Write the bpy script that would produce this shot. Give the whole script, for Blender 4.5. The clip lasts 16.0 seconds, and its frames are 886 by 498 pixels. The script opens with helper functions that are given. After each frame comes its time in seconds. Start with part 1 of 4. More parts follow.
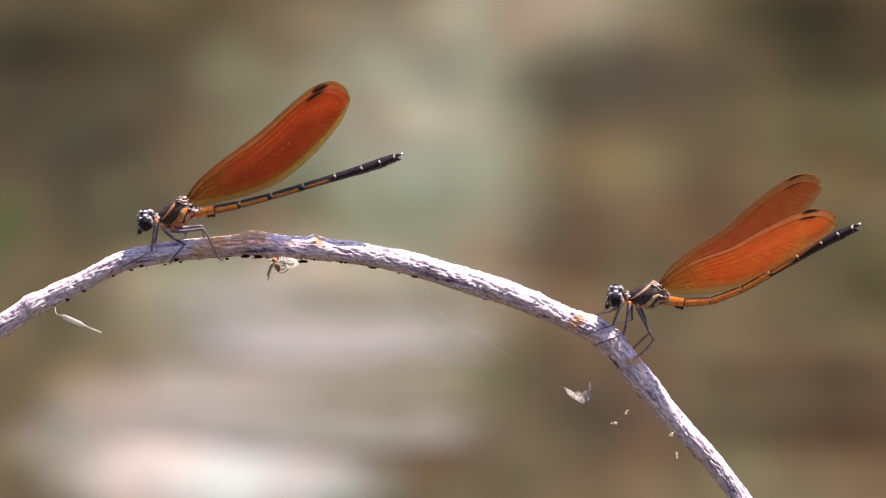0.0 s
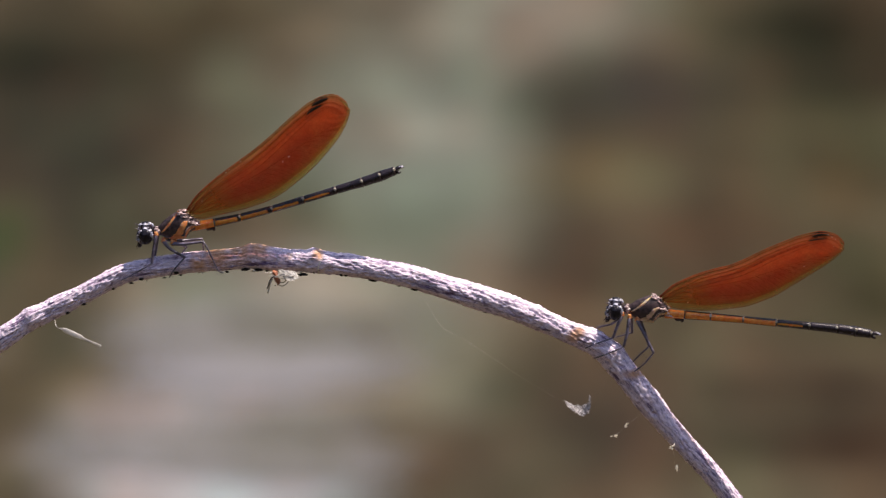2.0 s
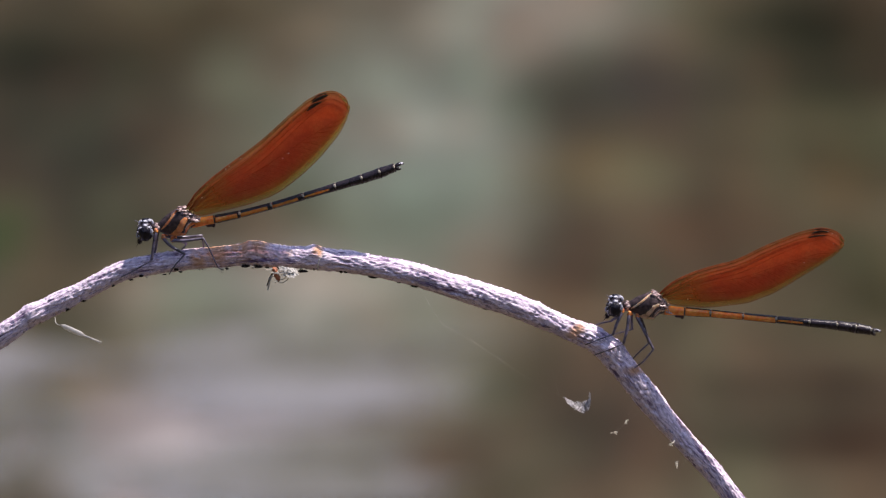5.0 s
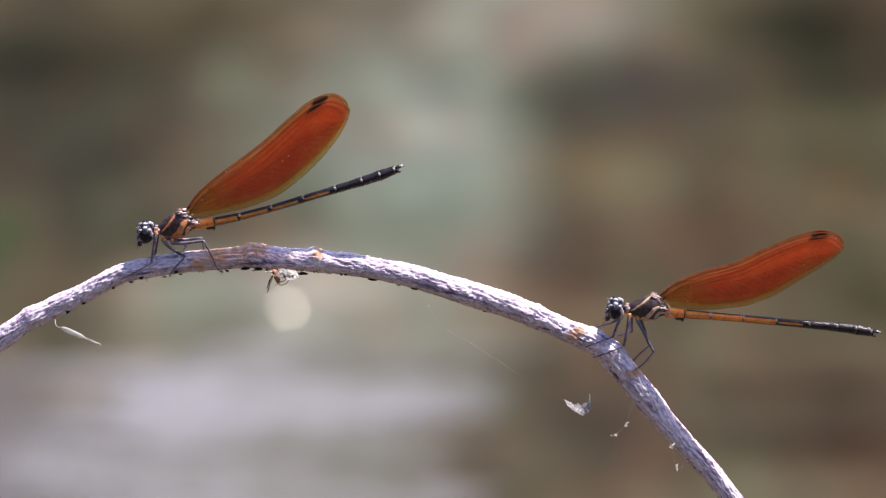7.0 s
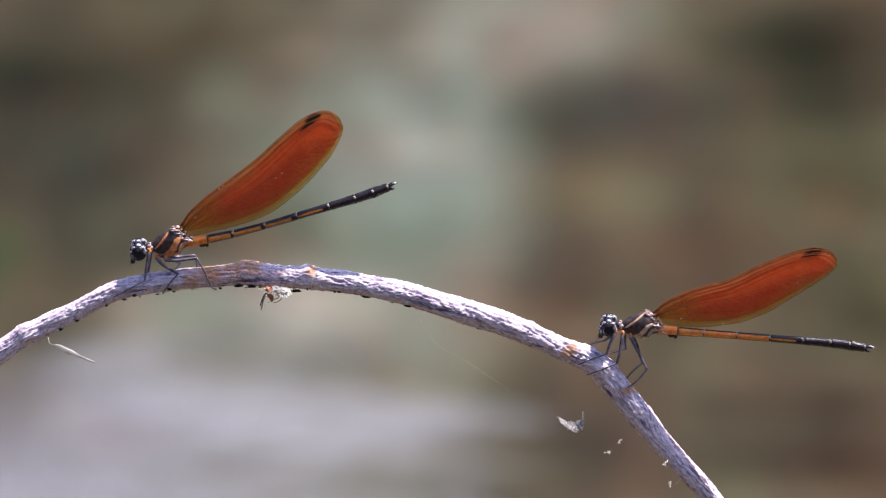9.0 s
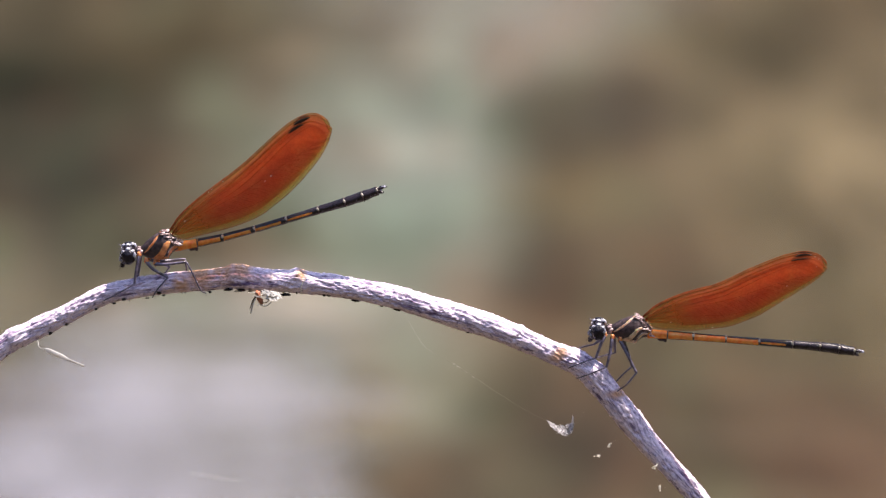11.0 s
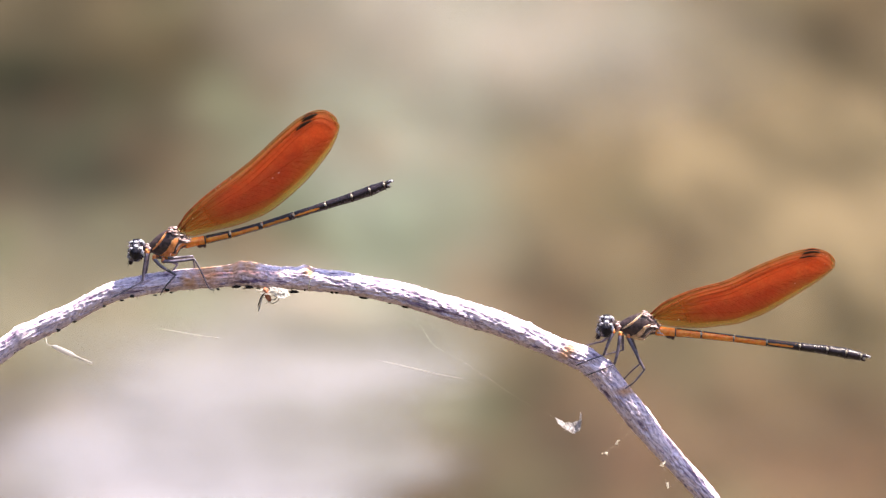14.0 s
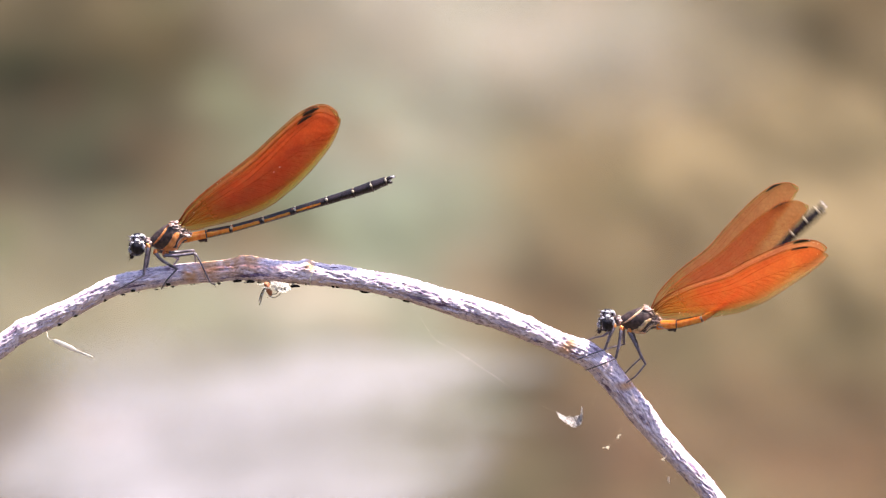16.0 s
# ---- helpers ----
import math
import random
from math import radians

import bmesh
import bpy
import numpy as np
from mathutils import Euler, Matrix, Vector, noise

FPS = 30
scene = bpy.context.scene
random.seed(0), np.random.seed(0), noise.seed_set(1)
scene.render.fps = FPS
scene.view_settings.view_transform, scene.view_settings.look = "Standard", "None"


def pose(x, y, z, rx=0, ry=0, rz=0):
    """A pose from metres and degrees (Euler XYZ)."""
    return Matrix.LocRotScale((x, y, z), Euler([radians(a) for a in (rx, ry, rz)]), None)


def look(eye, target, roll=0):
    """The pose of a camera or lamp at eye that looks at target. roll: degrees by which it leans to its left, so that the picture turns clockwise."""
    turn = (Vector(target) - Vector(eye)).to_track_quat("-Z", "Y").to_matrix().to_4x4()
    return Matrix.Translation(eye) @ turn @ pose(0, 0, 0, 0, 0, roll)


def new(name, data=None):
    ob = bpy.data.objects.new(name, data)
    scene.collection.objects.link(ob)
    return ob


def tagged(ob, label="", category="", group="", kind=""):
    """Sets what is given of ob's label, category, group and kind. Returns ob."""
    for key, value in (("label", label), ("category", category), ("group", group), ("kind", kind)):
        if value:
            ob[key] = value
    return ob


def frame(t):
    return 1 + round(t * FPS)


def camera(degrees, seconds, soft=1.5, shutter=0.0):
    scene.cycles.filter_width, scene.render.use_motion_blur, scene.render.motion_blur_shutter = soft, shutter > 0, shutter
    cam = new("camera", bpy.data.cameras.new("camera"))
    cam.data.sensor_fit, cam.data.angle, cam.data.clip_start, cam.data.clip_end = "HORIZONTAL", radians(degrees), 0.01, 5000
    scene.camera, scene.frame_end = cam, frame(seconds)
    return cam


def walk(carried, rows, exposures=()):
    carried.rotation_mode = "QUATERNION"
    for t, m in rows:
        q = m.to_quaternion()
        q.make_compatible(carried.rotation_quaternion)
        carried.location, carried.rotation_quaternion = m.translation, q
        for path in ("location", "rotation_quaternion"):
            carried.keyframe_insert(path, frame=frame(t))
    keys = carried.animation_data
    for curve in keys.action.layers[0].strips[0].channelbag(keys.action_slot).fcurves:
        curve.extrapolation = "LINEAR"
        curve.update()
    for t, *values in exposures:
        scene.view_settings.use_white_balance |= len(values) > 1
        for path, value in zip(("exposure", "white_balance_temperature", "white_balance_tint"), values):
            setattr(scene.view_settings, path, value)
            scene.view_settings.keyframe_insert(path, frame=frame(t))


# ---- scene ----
cam = camera(5.61, 16.0, soft=1.25, shutter=0.4)
# a long lens, focused on the twig 1.6 m away
cam.data.dof.use_dof = True
cam.data.dof.focus_distance = 1.6
cam.data.dof.aperture_fstop = 26.0

TILT = 12.0                      # the lens looks down by this much
RISE = 0.45                      # height of the twig's middle over the water
EYE = Vector((0.0, -1.6 * math.cos(radians(TILT)), RISE + 1.6 * math.sin(radians(TILT))))

# small drifts of the tripod head: seconds, tenths of a millimetre across and down at the twig
SWAY = [(0.0, 0.0, -21.4), (0.1, 1.2, -19.6), (0.2, 7.3, -22.6), (0.3, 7.3, -19.6), (0.4, 9.3, -23.7), (0.5, 12.3, -19.9), (0.6, 7.3, -19.6),
        (0.7, 2.2, -19.6), (0.8, 1.2, -21.6), (0.9, 3.2, -21.6), (1.0, 4.6, -24.2), (1.1, -0.8, -14.6), (1.2, 9.3, -17.6), (1.3, 8.3, -15.6),
        (1.4, 5.3, -13.6), (1.5, -0.6, -0.6), (1.6, -4.8, 6.7), (1.7, -5.9, 6.7), (1.8, -5.9, 1.6), (1.9, -8.9, 2.6), (2.0, 0.0, 1.6), (2.1, 5.3, -7.5),
        (2.2, -1.8, -9.5), (2.3, 2.2, -16.6), (2.4, 3.2, -15.6), (2.5, 6.1, -21.0), (2.6, 8.3, -19.6), (2.7, 11.3, -21.6), (2.8, 7.3, -21.6),
        (2.9, 12.3, -21.6), (3.0, 12.0, -13.8), (3.1, 5.3, -12.5), (3.2, 12.3, -8.5), (3.3, 5.3, -9.5), (3.4, 2.2, -1.4), (3.5, 8.8, -2.6), (3.6, 2.2, 2.6),
        (3.7, -0.8, 4.6), (3.8, -0.8, 2.6), (3.9, -5.9, 4.6), (4.0, -3.1, 3.8), (4.1, -5.9, 5.6), (4.2, 2.6, -3.1), (6.3, -7.7, -4.6), (6.4, -7.9, 1.6),
        (6.5, -3.2, 7.6), (6.6, -4.8, 1.6), (6.7, -2.8, 0.6), (6.8, 3.2, -4.7), (6.9, -3.8, -2.6), (7.0, 0.0, 0.0), (7.1, -4.8, 6.4), (7.2, -1.8, 3.4),
        (7.3, -6.9, 0.4), (7.4, -12.9, 13.5), (7.5, -16.8, 18.4), (7.6, -19.0, 15.5), (7.7, -24.0, 21.6), (7.8, -26.1, 15.5), (7.9, -24.0, 13.5),
        (8.0, -24.5, 14.8), (8.1, -19.0, 10.5), (8.2, -18.0, 6.4), (8.3, -12.9, 10.5), (8.4, -17.0, 18.4), (8.5, -16.9, 18.8), (8.6, -17.0, 28.5),
        (8.7, -14.9, 29.5), (8.8, -4.8, 19.4), (8.9, -8.9, 24.4), (9.0, -12.2, 30.6), (9.1, -7.9, 29.5), (9.2, -9.9, 29.5), (11.3, -31.1, 37.6),
        (11.4, -31.1, 34.5), (11.5, -36.9, 42.9), (11.6, -33.1, 33.5), (11.7, -38.2, 40.6), (11.8, -38.2, 38.6), (11.9, -31.1, 31.5), (12.0, -38.3, 34.2),
        (12.1, -34.1, 34.5), (12.2, -38.2, 31.5), (12.3, -34.1, 27.5), (12.4, -28.1, 33.5), (12.5, -27.2, 29.1), (12.6, -21.0, 26.4), (12.7, -25.0, 33.5),
        (12.8, -28.1, 36.5), (12.9, -23.0, 31.5), (13.0, -28.6, 32.6), (13.1, -22.0, 29.5), (13.2, -25.0, 28.5), (13.3, -28.1, 34.5), (13.4, -21.0, 34.5),
        (13.5, -18.6, 24.7), (13.6, -17.0, 28.5), (13.7, -9.9, 32.5), (13.8, -12.9, 33.5), (13.9, -12.9, 33.5), (14.0, -16.6, 32.2), (14.1, -17.0, 28.5),
        (14.2, -12.9, 30.5), (14.3, -16.0, 32.5), (14.4, -19.0, 32.5), (14.5, -19.9, 31.9), (14.6, -27.1, 36.5), (14.7, -21.0, 38.6), (14.8, -26.1, 38.6),
        (14.9, -28.1, 34.5), (15.0, -27.9, 29.2), (15.1, -30.1, 30.5), (15.2, -26.3, 25.9), (15.3, -21.8, 31.3), (15.4, -21.8, 25.2), (15.5, -18.4, 22.8),
        (15.6, -12.7, 24.4), (15.7, -14.1, 25.2), (15.8, -18.0, 27.5), (15.9, -16.5, 22.2), (16.0, -14.6, 22.0)]


def aim(dx, dy):
    yaw, pitch = math.degrees(math.atan(dx * 1e-4 / 1.6)), math.degrees(math.atan(dy * 1e-4 / 1.6))
    return pose(*EYE, 90 - TILT + pitch, 0, yaw)


# seconds, stops, kelvin, tint
EXPOSURE = [(0.0, 0.81, 7900, 15), (0.6, 0.60, 7800, 15), (1.5, 0.28, 7550, 15), (2.0, 0.16, 7350, 15), (4.2, 0.05, 6850, 15), (6.3, 0.48, 6750, 15),
            (7.5, 0.65, 6700, 15), (9.2, 0.59, 6570, 15), (11.3, 0.84, 7150, 15), (12.5, 1.18, 7450, 15), (16.0, 1.39, 7500, 15)]
walk(cam, [(t, aim(dx, dy)) for t, dx, dy in SWAY], EXPOSURE)

# ---- daylight: a high sun, almost overhead, from the tail's side ----
SUN_ELEVATION, SUN_AZIMUTH = radians(68), radians(83)     # azimuth from +y towards +x
world = bpy.data.worlds.new("sky")
world.use_nodes = True
scene.world = world
sky = world.node_tree.nodes.new("ShaderNodeTexSky")
sky.sky_type, sky.sun_disc = "NISHITA", False
sky.sun_elevation, sky.sun_rotation = SUN_ELEVATION, SUN_AZIMUTH
ground_light = world.node_tree.nodes["Background"]
ground_light.inputs["Strength"].default_value = 0.15
world.node_tree.links.new(sky.outputs["Color"], ground_light.inputs["Color"])
sun = new("sun", bpy.data.lights.new("sun", "SUN"))
sun.data.energy, sun.data.angle, sun.data.color = 5.0, radians(0.5), (1.0, 0.95, 0.9)
way = Vector((math.sin(SUN_AZIMUTH) * math.cos(SUN_ELEVATION), math.cos(SUN_AZIMUTH) * math.cos(SUN_ELEVATION), math.sin(SUN_ELEVATION)))
sun.matrix_world = look(way * 20, (0, 0, 0))


# ---- materials ----
def material(name, colour, rough=0.5, metal=0.0, spec=0.5):
    m = bpy.data.materials.new(name)
    m.use_nodes = True
    b = m.node_tree.nodes["Principled BSDF"]
    b.inputs["Base Color"].default_value = (*colour, 1)
    b.inputs["Roughness"].default_value = rough
    b.inputs["Metallic"].default_value = metal
    b.inputs["Specular IOR Level"].default_value = spec
    return m, m.node_tree.nodes, m.node_tree.links, b


def noise_node(nodes, links, coord, scale, detail=4, rough=0.55):
    n = nodes.new("ShaderNodeTexNoise")
    n.inputs["Scale"].default_value, n.inputs["Detail"].default_value = scale, detail
    n.inputs["Roughness"].default_value = rough
    links.new(coord, n.inputs["Vector"])
    return n


def ramp(nodes, links, fac, stops):
    r = nodes.new("ShaderNodeValToRGB")
    e = r.color_ramp.elements
    while len(e) < len(stops):
        e.new(0.5)
    for el, (p, c) in zip(e, stops):
        el.position, el.color = p, (*c, 1)
    links.new(fac, r.inputs["Fac"])
    return r


def mixed(nodes, links, fac, a, b, blend="MIX"):
    m = nodes.new("ShaderNodeMix")
    m.data_type, m.blend_type = "RGBA", blend
    slots = [m.inputs[0], m.inputs[6], m.inputs[7]]
    for sock, v in zip(slots, (fac, a, b)):
        if isinstance(v, (int, float)):
            sock.default_value = v
        elif isinstance(v, tuple):
            sock.default_value = (*v, 1)
        else:
            links.new(v, sock)
    return m.outputs[2]


def bumped(nodes, links, b, height, strength, distance):
    n = nodes.new("ShaderNodeBump")
    n.inputs["Strength"].default_value, n.inputs["Distance"].default_value = strength, distance
    links.new(height, n.inputs["Height"])
    links.new(n.outputs["Normal"], b.inputs["Normal"])


def mottled(name, dark, light, scale, rough=0.5, relief=0.3, depth=0.0001, spec=0.5, fine=6.0):
    """A surface of two tones, mottled at two scales."""
    m, nodes, links, b = material(name, light, rough, 0, spec)
    co = nodes.new("ShaderNodeTexCoord").outputs["Object"]
    n1, n2 = noise_node(nodes, links, co, scale), noise_node(nodes, links, co, scale * fine)
    s = nodes.new("ShaderNodeMath")
    s.operation = "MULTIPLY_ADD"
    links.new(n2.outputs["Fac"], s.inputs[0])
    s.inputs[1].default_value = 0.5
    links.new(n1.outputs["Fac"], s.inputs[2])
    r = ramp(nodes, links, s.outputs[0], [(0.55, dark), (0.95, light)])
    links.new(r.outputs["Color"], b.inputs["Base Color"])
    bumped(nodes, links, b, n2.outputs["Fac"], relief, depth)
    return m


def bark_material():
    m, nodes, links, b = material("grey_bark", (0.4, 0.37, 0.4), 0.75, 0, 0.35)
    at = nodes.new("ShaderNodeAttribute")
    at.attribute_name = "grain"                      # x along the twig, y z round it
    mp = nodes.new("ShaderNodeMapping")
    mp.inputs["Scale"].default_value = (0.32, 1.0, 1.0)
    links.new(at.outputs["Vector"], mp.inputs["Vector"])
    fib = noise_node(nodes, links, mp.outputs["Vector"], 3300, 6, 0.64)
    spots = noise_node(nodes, links, at.outputs["Vector"], 260, 5, 0.6)
    tone = ramp(nodes, links, fib.outputs["Fac"], [(0.29, (0.24, 0.18, 0.30)), (0.38, (0.53, 0.42, 0.58)), (0.46, (0.80, 0.66, 0.83)), (0.53, (0.98, 0.84, 0.97))])
    tone2 = ramp(nodes, links, spots.outputs["Fac"], [(0.28, (0.62, 0.58, 0.64)), (0.42, (1, 1, 1))])
    c = mixed(nodes, links, 0.8, tone.outputs["Color"], tone2.outputs["Color"], "MULTIPLY")
    long = nodes.new("ShaderNodeMapping")            # long dark furrows, here dense and there sparse
    long.inputs["Scale"].default_value = (0.11, 1.0, 1.0)
    links.new(at.outputs["Vector"], long.inputs["Vector"])
    streak = noise_node(nodes, links, long.outputs["Vector"], 1300, 4, 0.6)
    tone3 = ramp(nodes, links, streak.outputs["Fac"], [(0.37, (0.20, 0.14, 0.25)), (0.46, (1, 1, 1))])
    dense = ramp(nodes, links, noise_node(nodes, links, at.outputs["Vector"], 170, 3).outputs["Fac"], [(0.38, (0.1, 0.1, 0.1)), (0.58, (0.95, 0.95, 0.95))])
    c = mixed(nodes, links, dense.outputs["Color"], c, tone3.outputs["Color"], "MULTIPLY")
    bare_lit = nodes.new("ShaderNodeAttribute")
    bare_lit.attribute_name = "bare_lit"                     # bare wood, and orange light through the wings painted on the bark
    wn = noise_node(nodes, links, at.outputs["Vector"], 420, 4)
    mul = nodes.new("ShaderNodeMath")
    mul.operation = "MULTIPLY"
    links.new(bare_lit.outputs["Fac"], mul.inputs[0])
    wr = ramp(nodes, links, wn.outputs["Fac"], [(0.33, (0, 0, 0)), (0.47, (0.82, 0.82, 0.82))])
    links.new(wr.outputs["Color"], mul.inputs[1])
    c = mixed(nodes, links, mul.outputs[0], c, (0.72, 0.37, 0.17))
    links.new(c, b.inputs["Base Color"])
    bumped(nodes, links, b, fib.outputs["Fac"], 1.0, 0.00008)
    return m


def wing_material():
    m = bpy.data.materials.new("amber_wing_membrane")
    m.use_nodes = True
    nodes, links = m.node_tree.nodes, m.node_tree.links
    nodes.remove(nodes["Principled BSDF"])
    out = nodes["Material Output"]
    co = nodes.new("ShaderNodeTexCoord").outputs["Object"]
    n = noise_node(nodes, links, co, 210, 5, 0.65)
    cells = nodes.new("ShaderNodeTexVoronoi")
    cells.feature = "DISTANCE_TO_EDGE"
    cells.inputs["Scale"].default_value = 1700
    links.new(co, cells.inputs["Vector"])
    net = ramp(nodes, links, cells.outputs["Distance"], [(0.02, (0.55, 0.5, 0.5)), (0.14, (1, 1, 1))])
    base = ramp(nodes, links, n.outputs["Fac"], [(0.32, (0.82, 0.21, 0.095)), (0.5, (0.91, 0.29, 0.13)), (0.68, (0.96, 0.42, 0.175))])
    col = mixed(nodes, links, 0.35, base.outputs["Color"], net.outputs["Color"], "MULTIPLY")
    reach = nodes.new("ShaderNodeAttribute")
    reach.attribute_name = "reach"
    tint = ramp(nodes, links, reach.outputs["Fac"], [(0.0, (0.8, 0.95, 0.8)), (0.3, (1, 1, 1)), (0.9, (1, 1, 1)), (1.0, (0.8, 0.85, 0.9))])
    col = mixed(nodes, links, 1.0, col, tint.outputs["Color"], "MULTIPLY")
    d, tr, clear, gl = (nodes.new("ShaderNodeBsdf" + k) for k in ("Diffuse", "Translucent", "Transparent", "Glossy"))
    links.new(col, d.inputs["Color"])
    links.new(col, tr.inputs["Color"])
    core = nodes.new("ShaderNodeAttribute")
    core.attribute_name = "core"
    see = ramp(nodes, links, core.outputs["Fac"], [(0.0, (0.88, 0.86, 0.62)), (0.5, (0.9, 0.74, 0.34)), (0.9, (0.96, 0.59, 0.28))])
    links.new(see.outputs["Color"], clear.inputs["Color"])
    dense = ramp(nodes, links, core.outputs["Fac"], [(0.0, (0.05, 0.05, 0.05)), (0.5, (0.25, 0.25, 0.25)), (1.0, (0.47, 0.47, 0.47))])
    gl.inputs["Color"].default_value = (0.9, 0.9, 0.9, 1)
    gl.inputs["Roughness"].default_value = 0.35
    m1, m2, m3 = (nodes.new("ShaderNodeMixShader") for _ in range(3))
    m1.inputs[0].default_value, m2.inputs[0].default_value, m3.inputs[0].default_value = 0.66, 0.44, 0.045
    links.new(d.outputs[0], m1.inputs[1]), links.new(tr.outputs[0], m1.inputs[2])
    links.new(dense.outputs["Color"], m2.inputs[0])
    links.new(clear.outputs[0], m2.inputs[1]), links.new(m1.outputs[0], m2.inputs[2])
    links.new(m2.outputs[0], m3.inputs[1]), links.new(gl.outputs[0], m3.inputs[2])
    links.new(m3.outputs[0], out.inputs["Surface"])
    return m


# bed tones and sky and tree reflections painted on the water, fitted to the camera's view: x, y, half widths in x and y
# (m), strength, colour
FAR_TONES = [
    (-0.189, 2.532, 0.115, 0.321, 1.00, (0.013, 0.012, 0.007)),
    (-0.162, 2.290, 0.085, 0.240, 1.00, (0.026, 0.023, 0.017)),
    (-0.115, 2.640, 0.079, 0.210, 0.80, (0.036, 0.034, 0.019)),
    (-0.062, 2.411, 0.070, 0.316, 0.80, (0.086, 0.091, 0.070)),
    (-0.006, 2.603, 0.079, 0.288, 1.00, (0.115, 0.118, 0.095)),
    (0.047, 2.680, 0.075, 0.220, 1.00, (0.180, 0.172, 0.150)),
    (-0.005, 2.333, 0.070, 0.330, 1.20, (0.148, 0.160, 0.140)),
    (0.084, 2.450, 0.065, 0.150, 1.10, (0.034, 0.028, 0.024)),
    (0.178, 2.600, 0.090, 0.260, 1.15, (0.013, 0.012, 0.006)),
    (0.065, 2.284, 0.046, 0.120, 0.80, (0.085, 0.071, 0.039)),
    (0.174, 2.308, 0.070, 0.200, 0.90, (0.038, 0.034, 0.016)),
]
MIDDLE_TONES = [
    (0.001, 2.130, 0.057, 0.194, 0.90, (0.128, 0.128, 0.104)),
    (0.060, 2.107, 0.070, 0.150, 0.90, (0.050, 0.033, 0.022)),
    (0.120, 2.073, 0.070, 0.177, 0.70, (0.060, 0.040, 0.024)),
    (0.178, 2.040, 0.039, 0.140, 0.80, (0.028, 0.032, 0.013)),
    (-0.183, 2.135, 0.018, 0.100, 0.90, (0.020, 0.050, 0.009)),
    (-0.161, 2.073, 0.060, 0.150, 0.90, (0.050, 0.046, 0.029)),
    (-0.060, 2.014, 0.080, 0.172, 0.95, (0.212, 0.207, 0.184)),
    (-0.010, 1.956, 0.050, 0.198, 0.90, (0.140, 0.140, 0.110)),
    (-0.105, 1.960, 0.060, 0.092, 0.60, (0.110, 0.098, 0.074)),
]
NEAR_TONES = [
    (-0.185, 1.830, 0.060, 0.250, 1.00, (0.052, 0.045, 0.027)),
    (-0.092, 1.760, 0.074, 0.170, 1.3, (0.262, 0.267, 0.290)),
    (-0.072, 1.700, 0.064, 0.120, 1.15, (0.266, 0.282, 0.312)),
    (-0.018, 1.845, 0.045, 0.150, 1.00, (0.118, 0.118, 0.088)),
    (0.060, 1.790, 0.056, 0.170, 1.10, (0.046, 0.031, 0.022)),
    (0.150, 1.870, 0.079, 0.120, 0.90, (0.027, 0.017, 0.011)),
    (0.155, 1.760, 0.050, 0.070, 0.90, (0.028, 0.016, 0.009)),
    (0.020, 1.700, 0.040, 0.090, 0.80, (0.064, 0.048, 0.033)),
]


